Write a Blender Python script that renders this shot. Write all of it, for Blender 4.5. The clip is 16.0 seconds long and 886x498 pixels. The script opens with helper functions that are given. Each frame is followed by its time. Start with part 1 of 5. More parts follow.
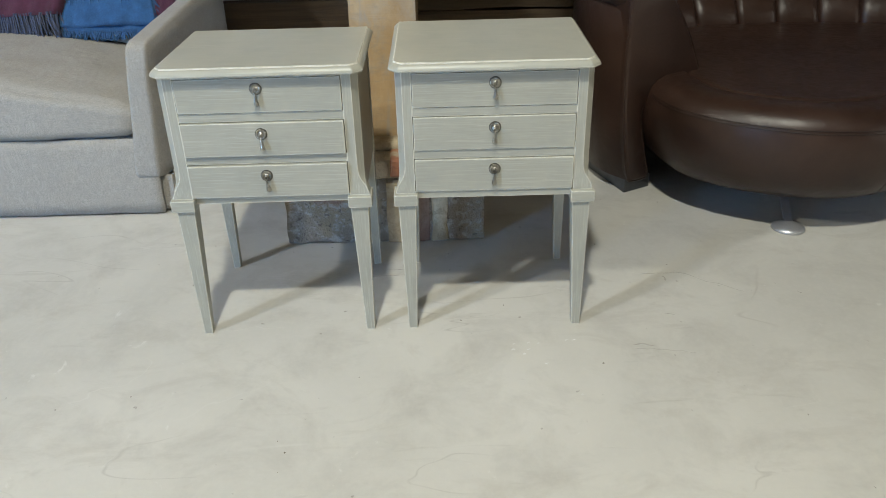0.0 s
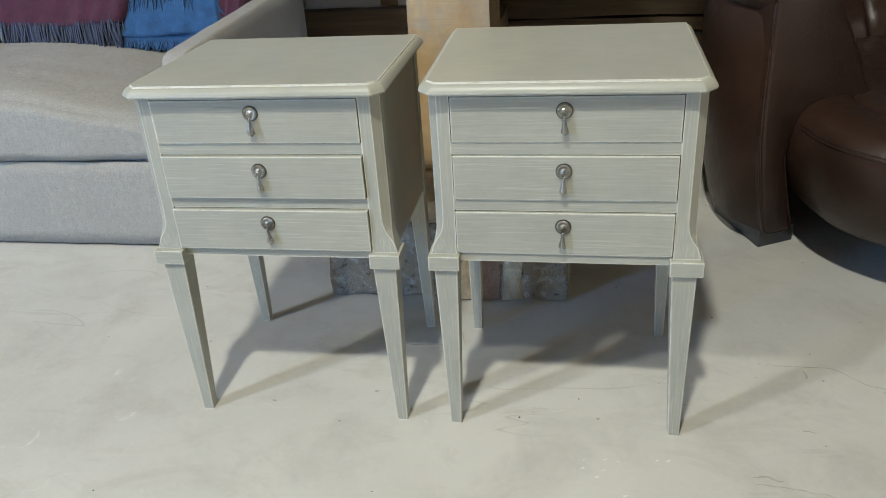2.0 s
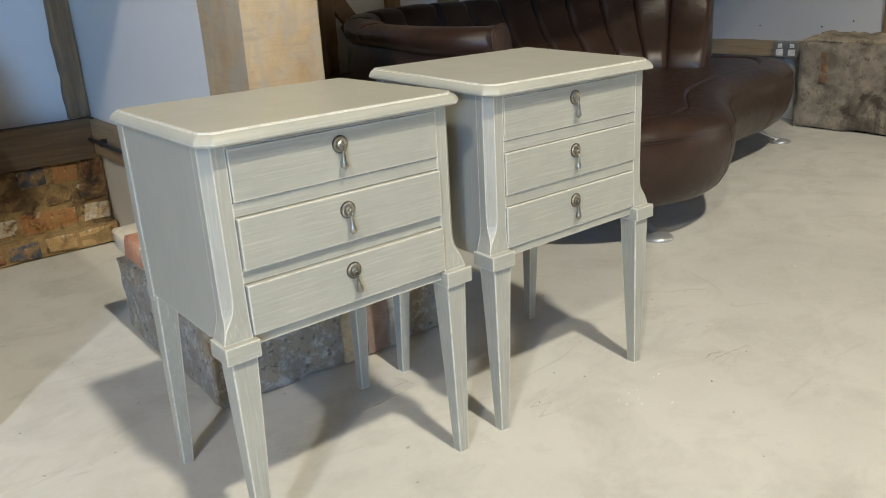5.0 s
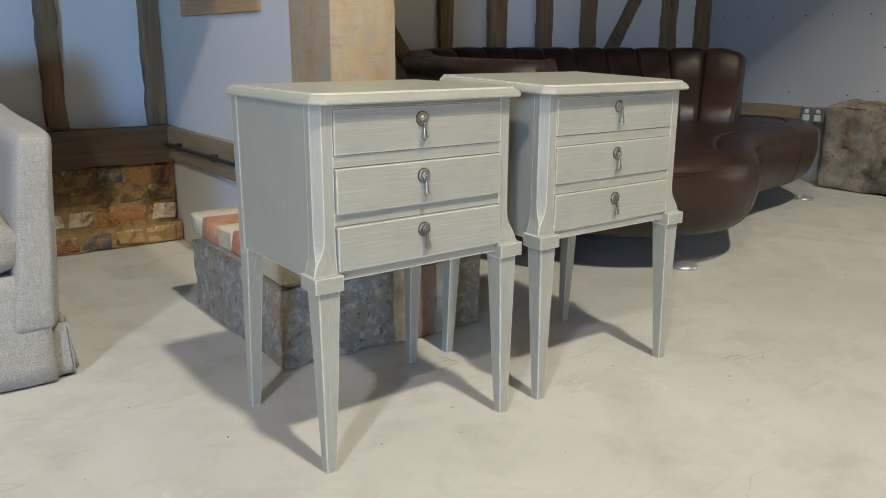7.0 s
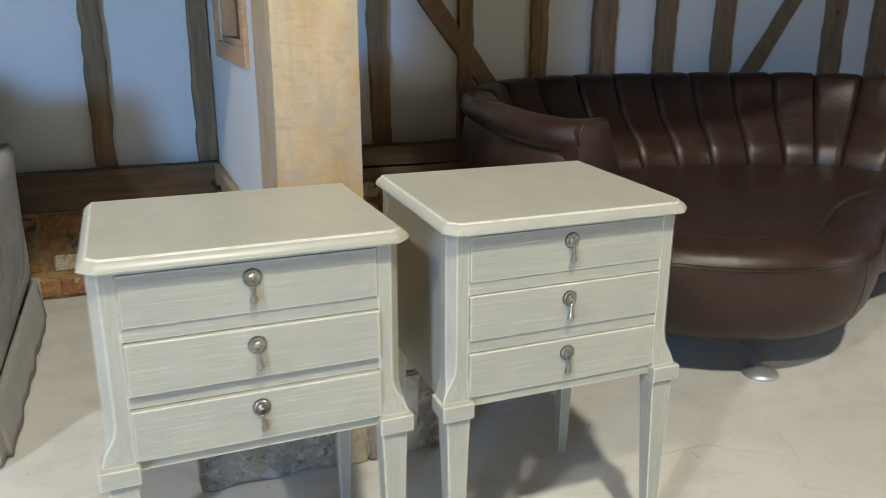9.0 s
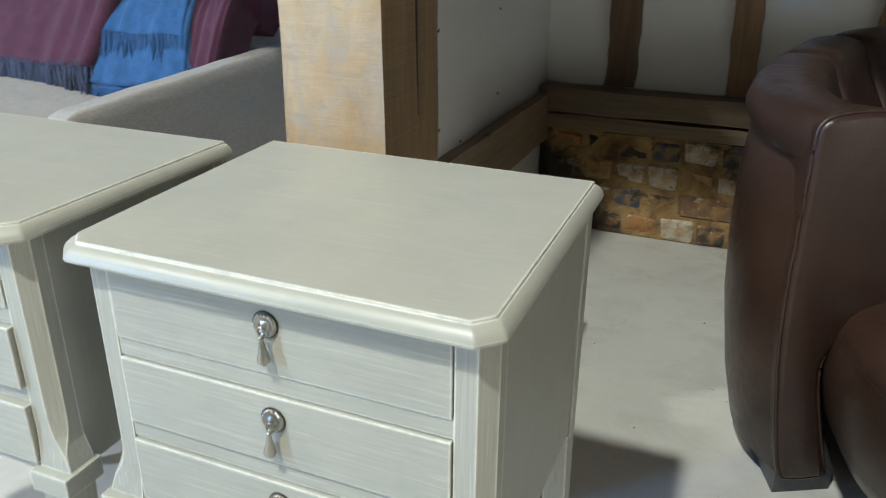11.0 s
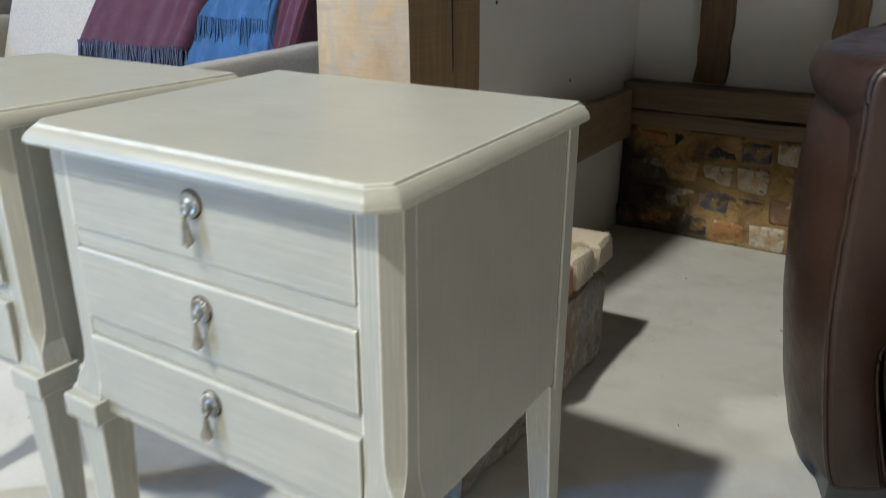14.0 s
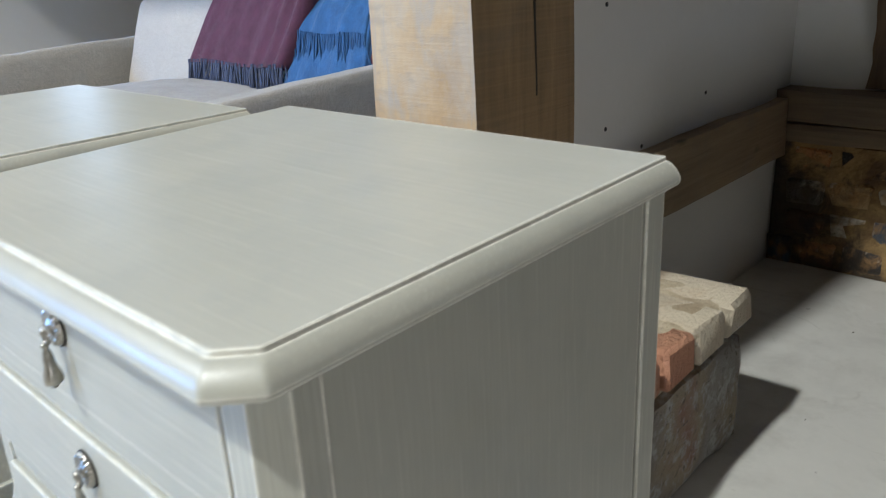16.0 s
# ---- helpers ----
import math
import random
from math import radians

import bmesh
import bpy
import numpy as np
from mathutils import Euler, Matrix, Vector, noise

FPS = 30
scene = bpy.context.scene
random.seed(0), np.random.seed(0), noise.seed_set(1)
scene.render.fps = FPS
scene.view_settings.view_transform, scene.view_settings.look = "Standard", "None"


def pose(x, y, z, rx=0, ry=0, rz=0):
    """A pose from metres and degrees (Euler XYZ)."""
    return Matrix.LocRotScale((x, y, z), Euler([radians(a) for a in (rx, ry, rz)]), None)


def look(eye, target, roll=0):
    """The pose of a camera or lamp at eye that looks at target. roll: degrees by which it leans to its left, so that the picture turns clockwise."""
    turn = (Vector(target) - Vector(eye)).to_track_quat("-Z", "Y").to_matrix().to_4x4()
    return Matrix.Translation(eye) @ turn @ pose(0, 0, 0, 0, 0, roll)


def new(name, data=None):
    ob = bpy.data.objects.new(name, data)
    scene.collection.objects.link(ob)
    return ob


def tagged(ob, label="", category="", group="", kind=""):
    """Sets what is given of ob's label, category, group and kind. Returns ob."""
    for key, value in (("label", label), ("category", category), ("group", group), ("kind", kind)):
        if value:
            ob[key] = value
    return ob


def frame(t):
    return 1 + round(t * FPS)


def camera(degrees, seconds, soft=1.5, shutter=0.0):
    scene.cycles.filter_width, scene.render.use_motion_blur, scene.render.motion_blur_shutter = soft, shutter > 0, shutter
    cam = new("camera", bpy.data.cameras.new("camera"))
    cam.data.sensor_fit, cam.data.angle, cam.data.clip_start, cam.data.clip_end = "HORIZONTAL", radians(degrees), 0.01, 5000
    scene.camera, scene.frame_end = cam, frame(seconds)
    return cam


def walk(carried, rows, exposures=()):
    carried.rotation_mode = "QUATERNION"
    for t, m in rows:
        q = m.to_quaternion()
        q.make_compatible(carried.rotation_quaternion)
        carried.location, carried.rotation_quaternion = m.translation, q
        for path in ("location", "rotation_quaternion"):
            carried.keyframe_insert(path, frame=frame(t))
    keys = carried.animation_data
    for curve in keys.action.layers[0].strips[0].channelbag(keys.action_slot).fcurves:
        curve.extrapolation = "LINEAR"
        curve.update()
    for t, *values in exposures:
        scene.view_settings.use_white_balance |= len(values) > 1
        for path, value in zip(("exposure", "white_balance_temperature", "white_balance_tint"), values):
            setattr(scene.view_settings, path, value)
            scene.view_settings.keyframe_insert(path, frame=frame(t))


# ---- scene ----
cam = camera(59.0, 16.0, 0.95, 0.3)
PATH = [
    (0, (-0.032, -0.038, 1.167), (-0.028, 1.72, 0.214), -1.5),
    (0.5, (0.082, 0.132, 1.105), (-0.064, 1.897, 0.175), -2.5),
    (1, (0.14, 0.323, 1.085), (-0.073, 2.088, 0.167), -2.6),
    (1.5, (0.118, 0.428, 1.056), (-0.169, 2.187, 0.148), -3.0),
    (2, (0.123, 0.443, 1.045), (-0.213, 2.191, 0.134), -3.8),
    (2.5, (0.025, 0.452, 1.063), (-0.145, 2.251, 0.206), -3.2),
    (3, (-0.267, 0.458, 1.071), (-0.118, 2.301, 0.307), -3.4),
    (3.5, (-0.553, 0.579, 1.054), (-0.078, 2.397, 0.369), -4.2),
    (4, (-0.789, 0.692, 1.031), (-0.065, 2.445, 0.401), -4.9),
    (4.5, (-0.955, 0.693, 0.973), (0.118, 2.24, 0.298), -4.2),
    (4.7, (-1.0, 0.677, 0.94), (0.132, 2.176, 0.254), -4.1),
    (6.8, (-1.273, 0.498, 0.78), (-0.123, 2.055, 0.278), -0.0),
    (7, (-1.274, 0.491, 0.787), (-0.123, 2.047, 0.281), 0.3),
    (7.5, (-1.239, 0.489, 0.8), (-0.093, 2.046, 0.287), 0.2),
    (8, (-1.115, 0.484, 0.917), (-0.071, 2.093, 0.352), -0.6),
    (8.2, (-1.045, 0.478, 0.985), (-0.064, 2.127, 0.430), -1.0),
    (10.3, (0.211, 0.991, 1.039), (0.158, 2.874, 0.368), 2.5),
    (10.5, (0.283, 1.063, 1.034), (0.046, 2.918, 0.326), 2.0),
    (11, (0.496, 1.155, 1.004), (-0.206, 2.857, 0.224), 0.4),
    (11.5, (0.581, 1.107, 0.969), (-0.264, 2.731, 0.164), 0.0),
    (12, (0.654, 1.014, 0.864), (-0.26, 2.578, 0.015), -1.0),
    (12.5, (0.702, 0.989, 0.767), (-0.2, 2.5, -0.183), -0.1),
    (13, (0.725, 0.97, 0.718), (-0.154, 2.441, -0.313), 0.6),
    (13.5, (0.706, 1.019, 0.779), (-0.196, 2.549, -0.141), 0.1),
    (14, (0.655, 1.232, 0.867), (-0.341, 2.818, 0.164), 0.2),
    (14.5, (0.614, 1.502, 0.861), (-0.528, 3.033, 0.267), 0.0),
    (15, (0.581, 1.59, 0.874), (-0.638, 3.066, 0.297), -0.4),
    (15.5, (0.584, 1.585, 0.874), (-0.681, 3.007, 0.257), -1.2),
    (16, (0.585, 1.531, 0.856), (-0.713, 2.889, 0.169), -3.0),
]
# the film's own brightness and white balance: seconds, stops, kelvin, tint
EXPOSURES = [(0, -0.15, 6350, 7), (1, -0.15, 6300, 7), (2, -0.16, 6330, 7), (2.5, -0.14, 6330, 7), (3, 0.04, 6400, 8), (3.5, 0.10, 6530, 8), (4, 0.19, 6720, 8), (4.5, 0.15, 6930, 10), (7, -0.11, 6900, 10), (8.2, -0.05, 6880, 10), (10.4, 0.35, 6050, 6),
             (11.5, 0.31, 5860, 6), (12.5, 0.10, 5950, 9), (13, -0.10, 6130, 10), (13.5, 0.06, 6050, 10), (14.5, 0.47, 6000, 10), (15.5, 0.53, 5740, 10), (16, 0.42, 5700, 11)]
walk(cam, [(t, look(eye, target, roll)) for t, eye, target, roll in PATH], EXPOSURES)


# ---- light ----
world = bpy.data.worlds.new("sky")
scene.world = world
world.use_nodes = True
wn = world.node_tree
sky = wn.nodes.new("ShaderNodeTexSky")
sky.sky_type = "NISHITA"
sky.sun_disc = False
sky.sun_elevation = radians(35)
sky.sun_rotation = radians(160)
wn.links.new(sky.outputs[0], wn.nodes["Background"].inputs[0])
wn.nodes["Background"].inputs[1].default_value = 0.08


def area_lamp(name, m, sx, sy, watts, colour, spread=180):
    d = bpy.data.lights.new(name, "AREA")
    d.shape, d.size, d.size_y, d.energy, d.color = "RECTANGLE", sx, sy, watts, colour
    d.spread = radians(spread)
    ob = new(name, d)
    ob.matrix_world = m
    return ob


# daylight at the west window and the window of the bay behind the far hatch, and the two lamps that hang under the barn
# roof
area_lamp("window_and_fill_light", look((-5.42, -2.9, 1.90), (-1.18, 3.88, 0.95)), 0.95, 1.2, 62, (0.22, 0.50, 1.0), 76)

area_lamp("window_and_fill_light", look((-4.70, 3.80, 1.55), (-4.70, 2.0, 1.55)), 1.08, 1.08, 19, (0.62, 0.80, 1.0))
# unseen fill added at the east end to lift the dim east-facing sides
area_lamp("window_and_fill_light", look((6.45, -1.5, 1.85), (-0.2, 2.6, 0.5)), 1.4, 1.3, 18, (1.0, 0.93, 0.82), 120)


def spot_lamp(name, m, watts, colour, size, blend, radius):
    d = bpy.data.lights.new(name, "SPOT")
    d.energy, d.color, d.spot_size, d.spot_blend, d.shadow_soft_size = watts, colour, radians(size), blend, radius
    ob = new(name, d)
    ob.matrix_world = m
    return ob


spot_lamp("pendant_glow", look((-0.42, -0.95, 5.0), (-0.42, -0.75, 0)), 960, (1.0, 0.965, 0.83), 108, 0.4, 0.13)
spot_lamp("pendant_glow", look((-4.6, -1.7, 5.0), (-3.6, -0.9, 0)), 690, (1.0, 0.975, 0.88), 112, 0.25, 0.15)


# ---- materials ----


def nodes(name, rough=0.6, metal=0.0):
    m = bpy.data.materials.new(name)
    m.use_nodes = True
    t = m.node_tree
    b = t.nodes["Principled BSDF"]
    b.inputs["Roughness"].default_value = rough
    b.inputs["Metallic"].default_value = metal
    return m, t, b


def link(t, a, b):
    t.links.new(a, b)


def coords(t, scale=(1, 1, 1), kind="Object", rot=(0, 0, 0)):
    c = t.nodes.new("ShaderNodeTexCoord")
    m = t.nodes.new("ShaderNodeMapping")
    m.inputs["Scale"].default_value = scale
    m.inputs["Rotation"].default_value = rot
    link(t, c.outputs[kind], m.inputs[0])
    return m.outputs[0]


def fnoise(t, vec, scale, detail=4, rough=0.55, dist=0.0):
    n = t.nodes.new("ShaderNodeTexNoise")
    n.inputs["Scale"].default_value = scale
    n.inputs["Detail"].default_value = detail
    n.inputs["Roughness"].default_value = rough
    n.inputs["Distortion"].default_value = dist
    link(t, vec, n.inputs["Vector"])
    return n.outputs["Fac"]


def ramp(t, fac, stops, interp="LINEAR"):
    r = t.nodes.new("ShaderNodeValToRGB")
    r.color_ramp.interpolation = interp
    els = r.color_ramp.elements
    while len(els) < len(stops):
        els.new(0.5)
    for e, (p, c) in zip(els, stops):
        e.position = p
        e.color = (*c, 1) if len(c) == 3 else c
    link(t, fac, r.inputs[0])
    return r.outputs[0]


def grey(v):
    return (v, v, v)


def mix(t, fac, a, b, mode="MIX"):
    m = t.nodes.new("ShaderNodeMix")
    m.data_type = "RGBA"
    m.blend_type = mode
    for sock, v in ((m.inputs[0], fac), (m.inputs[6], a), (m.inputs[7], b)):
        if hasattr(v, "is_linked"):
            link(t, v, sock)
        elif isinstance(v, (int, float)):
            sock.default_value = v
        else:
            sock.default_value = (*v, 1)
    return m.outputs[2]


def math_node(t, op, a, b=0.0, c=None):
    m = t.nodes.new("ShaderNodeMath")
    m.operation = op
    for sock, v in zip(m.inputs, (a, b, c)):
        if v is None:
            continue
        if hasattr(v, "is_linked"):
            link(t, v, sock)
        else:
            sock.default_value = v
    return m.outputs[0]


def bump(t, b, height, strength=0.3, dist=0.002, chain=None):
    n = t.nodes.new("ShaderNodeBump")
    n.inputs["Strength"].default_value = strength
    n.inputs["Distance"].default_value = dist
    link(t, height, n.inputs["Height"])
    if chain is not None:
        link(t, chain, n.inputs["Normal"])
    link(t, n.outputs[0], b.inputs["Normal"])
    return n.outputs[0]


def random_of(t):
    return t.nodes.new("ShaderNodeObjectInfo").outputs["Random"]


def mat_floor():
    m, t, b = nodes("floor_screed", 0.55)
    v = coords(t)
    big = fnoise(t, v, 0.9, 5, 0.6, 0.3)
    mid = fnoise(t, v, 5.0, 6, 0.65, 0.4)
    fine = fnoise(t, v, 60, 4, 0.6)
    c = ramp(t, big, [(0.3, (0.46, 0.45, 0.412)), (0.55, (0.57, 0.555, 0.51)), (0.75, (0.62, 0.605, 0.56))])
    c = mix(t, ramp(t, mid, [(0.48, grey(0)), (0.68, grey(0.6))]), c, (0.415, 0.40, 0.365))
    c = mix(t, ramp(t, fine, [(0.45, grey(0)), (0.8, grey(0.25))]), c, (0.62, 0.60, 0.55))
    smudge = fnoise(t, coords(t, (1.0, 1.7, 1), "Object", (0, 0, 0.5)), 2.4, 7, 0.72, 1.4)
    c = mix(t, ramp(t, smudge, [(0.53, grey(0)), (0.66, grey(0.34))]), c, (0.38, 0.355, 0.31))
    specks = fnoise(t, v, 38, 2, 0.5, 0.0)
    c = mix(t, ramp(t, specks, [(0.74, grey(0)), (0.77, grey(0.6))]), c, (0.2, 0.18, 0.15))
    pale = fnoise(t, coords(t, (1, 1, 1), "Object", (0, 0, 0.7)), 9, 5, 0.7, 1.5)
    c = mix(t, ramp(t, pale, [(0.66, grey(0)), (0.74, grey(0.5))]), c, (0.70, 0.69, 0.66))
    streak = fnoise(t, coords(t, (0.7, 5, 1), "Object", (0, 0, 0.25)), 3.0, 5, 0.7, 0.8)
    c = mix(t, ramp(t, streak, [(0.63, grey(0)), (0.70, grey(0.35))]), c, (0.36, 0.34, 0.30))
    for sc, turn, w, amt, shade in ((1.3, 0.4, 0.0030, 0.35, (0.27, 0.25, 0.22)), (2.1, 1.9, 0.0025, 0.22, (0.70, 0.69, 0.66)), (0.8, 2.6, 0.0025, 0.40, (0.28, 0.25, 0.21))):
        line = fnoise(t, coords(t, (1, 2.2, 1), "Object", (0, 0, turn)), sc, 3, 0.45, 0.6)
        off = math_node(t, "ABSOLUTE", math_node(t, "SUBTRACT", line, 0.5))
        gate = ramp(t, fnoise(t, coords(t, (1, 1, 1), "Object", (0, 0, turn)), 2.3, 3, 0.5), [(0.56, grey(0)), (0.62, grey(amt))])
        c = mix(t, math_node(t, "MULTIPLY", ramp(t, off, [(0.0, grey(1)), (w, grey(0))]), gate), c, shade)
    link(t, c, b.inputs["Base Color"])
    link(t, ramp(t, mid, [(0.3, grey(0.48)), (0.7, grey(0.66))]), b.inputs["Roughness"])
    bump(t, b, math_node(t, "ADD", fine, math_node(t, "MULTIPLY", mid, 2.0)), 0.25, 0.002)
    return m


def mat_plaster(name, colour, dirt=0.2):
    m, t, b = nodes(name, 0.85)
    v = coords(t)
    n = fnoise(t, v, 2.2, 6, 0.6, 0.3)
    f = fnoise(t, v, 45, 4, 0.6)
    c = mix(t, ramp(t, n, [(0.4, grey(0)), (0.75, grey(dirt))]), colour, tuple(x * 0.72 for x in colour))
    c = mix(t, ramp(t, f, [(0.55, grey(0)), (0.8, grey(0.2))]), c, tuple(min(1, x * 1.1) for x in colour))
    link(t, c, b.inputs["Base Color"])
    bump(t, b, math_node(t, "ADD", f, math_node(t, "MULTIPLY", n, 3.0)), 0.25, 0.003)
    return m


def mat_oak(name, light, dark, saw=0.0, grain_axis=2, grey_mix=0.3, rough=0.72, fine_by=0.5):
    """Timber with its grain along one axis, optional saw marks across it, knots and greyed patches."""
    m, t, b = nodes(name, rough)
    sc = [14.0, 14.0, 14.0]
    sc[grain_axis] = 0.9
    v = coords(t, tuple(sc))
    g = fnoise(t, v, 2.2, 8, 0.65, 0.9)
    fine = fnoise(t, coords(t, tuple(90.0 if i != grain_axis else 3.0 for i in range(3))), 1.5, 4, 0.6)
    patch = fnoise(t, coords(t), 6.5, 6, 0.68, 0.8)
    c = ramp(t, g, [(0.28, dark), (0.5, tuple((a + d) / 2 for a, d in zip(light, dark))), (0.72, light)])
    c = mix(t, ramp(t, fine, [(0.5, grey(0)), (0.75, grey(fine_by))]), c, tuple(x * 0.55 for x in dark))
    c = mix(t, ramp(t, patch, [(0.5, grey(0)), (0.7, grey(grey_mix))]), c, tuple(sum(dark) / 3 * k for k in (1.15, 1.1, 1.0)))
    vor = t.nodes.new("ShaderNodeTexVoronoi")
    ks = [3.2, 3.2, 3.2]
    ks[grain_axis] = 1.9
    link(t, coords(t, tuple(ks)), vor.inputs["Vector"])
    vor.inputs["Scale"].default_value = 1.6
    c = mix(t, ramp(t, vor.outputs["Distance"], [(0.035, grey(0.85)), (0.085, grey(0))]), c, tuple(x * 0.35 for x in dark))
    rnd = random_of(t)
    c = mix(t, math_node(t, "MULTIPLY", rnd, 0.35), c, tuple(x * 0.6 for x in dark))
    h = math_node(t, "ADD", fine, g)
    if saw:
        ss = [1.6, 1.6, 1.6]
        ss[grain_axis] = 230.0
        sm = fnoise(t, coords(t, tuple(ss)), 1.0, 3, 0.5)
        c = mix(t, ramp(t, sm, [(0.42, grey(0)), (0.7, grey(saw))]), c, tuple(min(1, x * 1.35) for x in light))
        h = math_node(t, "ADD", h, sm)
    link(t, c, b.inputs["Base Color"])
    bump(t, b, h, 0.45, 0.004)
    return m


def corner_black(t, c):
    """Ragged black patch over the base of the wall beside the partition, fading with distance."""
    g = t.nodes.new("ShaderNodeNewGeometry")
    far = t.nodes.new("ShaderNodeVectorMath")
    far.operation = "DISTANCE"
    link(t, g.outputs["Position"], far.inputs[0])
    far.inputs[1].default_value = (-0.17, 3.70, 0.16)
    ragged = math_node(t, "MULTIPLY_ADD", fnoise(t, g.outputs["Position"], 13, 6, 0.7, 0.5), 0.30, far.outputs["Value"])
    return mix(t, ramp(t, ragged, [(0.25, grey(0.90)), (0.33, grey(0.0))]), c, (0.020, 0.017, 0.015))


def soot(t, c, heavy=0.0):
    """Dark stains that run over bricks and mortar alike."""
    g = t.nodes.new("ShaderNodeNewGeometry")
    n = fnoise(t, g.outputs["Position"], 4.2, 5, 0.65, 0.6)
    n2 = fnoise(t, g.outputs["Position"], 16, 4, 0.65, 0.6)
    c = mix(t, ramp(t, n, [(0.54 - heavy, grey(0)), (0.63 - heavy, grey(0.9))]), c, (0.045, 0.034, 0.026))
    return mix(t, ramp(t, n2, [(0.59, grey(0)), (0.68, grey(0.75))]), c, (0.055, 0.040, 0.030))


def mat_sawn_oak():
    """Pale band-sawn oak: blotched tan and grey, faint saw lines across, little grain."""
    m, t, b = nodes("sawn_oak", 0.78)
    blotch = fnoise(t, coords(t, (3.2, 3.2, 1.5)), 1.6, 8, 0.72, 0.15)
    patch = fnoise(t, coords(t, (1, 1, 0.7)), 9, 8, 0.75, 0.3)
    saw = fnoise(t, coords(t, (1.3, 1.3, 150)), 1.0, 4, 0.6, 0.1)
    saw2 = fnoise(t, coords(t, (6, 6, 320)), 1.0, 3, 0.6)
    grain = fnoise(t, coords(t, (70, 70, 1.4)), 1.0, 5, 0.65, 0.4)
    c = ramp(t, blotch, [(0.30, (0.31, 0.195, 0.09)), (0.47, (0.41, 0.28, 0.145)), (0.62, (0.47, 0.35, 0.21)), (0.78, (0.45, 0.36, 0.25))])
    c = mix(t, ramp(t, patch, [(0.46, grey(0)), (0.62, grey(0.62))]), c, (0.37, 0.32, 0.255))
    smear = fnoise(t, coords(t, (1, 1, 2.6)), 17, 6, 0.7, 0.9)
    c = mix(t, ramp(t, smear, [(0.52, grey(0)), (0.66, grey(0.45))]), c, (0.27, 0.225, 0.17))
    c = mix(t, ramp(t, grain, [(0.58, grey(0)), (0.72, grey(0.32))]), c, (0.33, 0.22, 0.12))
    gate = ramp(t, fnoise(t, coords(t), 4.0, 4, 0.6), [(0.42, grey(0.15)), (0.62, grey(1.0))])
    c = mix(t, math_node(t, "MULTIPLY", ramp(t, saw, [(0.57, grey(0)), (0.70, grey(0.24))]), gate), c, (0.30, 0.21, 0.13))
    c = mix(t, math_node(t, "MULTIPLY", ramp(t, saw2, [(0.57, grey(0)), (0.70, grey(0.13))]), gate), c, (0.62, 0.52, 0.38))
    streaky = fnoise(t, coords(t, (26, 26, 5)), 1.0, 6, 0.7, 0.6)
    c = mix(t, ramp(t, streaky, [(0.53, grey(0)), (0.64, grey(0.55))]), c, (0.31, 0.285, 0.245))
    vor = t.nodes.new("ShaderNodeTexVoronoi")
    vor.inputs["Scale"].default_value = 4.2
    link(t, coords(t, (1, 1, 0.7)), vor.inputs["Vector"])
    c = mix(t, ramp(t, vor.outputs["Distance"], [(0.022, grey(0.8)), (0.05, grey(0))]), c, (0.16, 0.09, 0.05))
    link(t, c, b.inputs["Base Color"])
    bump(t, b, math_node(t, "ADD", math_node(t, "MULTIPLY", math_node(t, "ADD", saw, saw2), 0.32), math_node(t, "ADD", patch, smear)), 0.32, 0.003)
    return m


def mat_brick(name, palette, lime_by, heavy=0.0):
    m, t, b = nodes(name, 0.9)
    v = coords(t)
    rnd = random_of(t)
    base = ramp(t, rnd, [(k / len(palette), c) for k, c in enumerate(palette)], "CONSTANT")
    n = fnoise(t, v, 16, 6, 0.7, 0.8)
    f = fnoise(t, v, 90, 4, 0.6)
    c = mix(t, ramp(t, n, [(0.46, grey(0)), (0.60, grey(0.7))]), base, (0.42, 0.24, 0.09))
    c = mix(t, ramp(t, fnoise(t, v, 27, 5, 0.7, 0.5), [(0.56, grey(0)), (0.7, grey(0.8))]), c, (0.06, 0.045, 0.04))
    c = mix(t, ramp(t, fnoise(t, v, 33, 4, 0.6, 0.3), [(0.58, grey(0)), (0.66, grey(0.75))]), c, (0.60, 0.50, 0.36))
    g = t.nodes.new("ShaderNodeNewGeometry")
    lime = fnoise(t, g.outputs["Position"], 19, 6, 0.72, 0.9)
    c = mix(t, ramp(t, lime, [(0.62 - 0.12 * lime_by, grey(0)), (0.70 - 0.10 * lime_by, grey(0.85))]), c, (0.36, 0.235, 0.10))
    c = soot(t, c, heavy)
    link(t, corner_black(t, c) if heavy > 0 else c, b.inputs["Base Color"])
    bump(t, b, math_node(t, "ADD", math_node(t, "MULTIPLY", n, 2.5), math_node(t, "ADD", f, lime)), 0.9, 0.008)
    return m


def mat_plinth_brick(name, one, two, thin):
    m, t, b = nodes(name, 0.9)
    v = coords(t)
    n = fnoise(t, v, 7, 5, 0.6, 0.5)
    c = mix(t, ramp(t, n, [(0.40, grey(0)), (0.60, grey(1))]), one, two)
    g = t.nodes.new("ShaderNodeNewGeometry")
    coat = fnoise(t, g.outputs["Position"], 7, 6, 0.66, 0.5)
    c = mix(t, ramp(t, coat, [(0.40 + thin, grey(0)), (0.49 + thin, grey(0.9))]), c, (0.52, 0.45, 0.335))
    c = mix(t, ramp(t, fnoise(t, v, 40, 5, 0.7, 0.4), [(0.64, grey(0)), (0.74, grey(0.5))]), c, (0.20, 0.13, 0.09))
    link(t, c, b.inputs["Base Color"])
    bump(t, b, math_node(t, "ADD", math_node(t, "MULTIPLY", n, 2.5), fnoise(t, v, 110, 4, 0.6)), 0.9, 0.007)
    return m


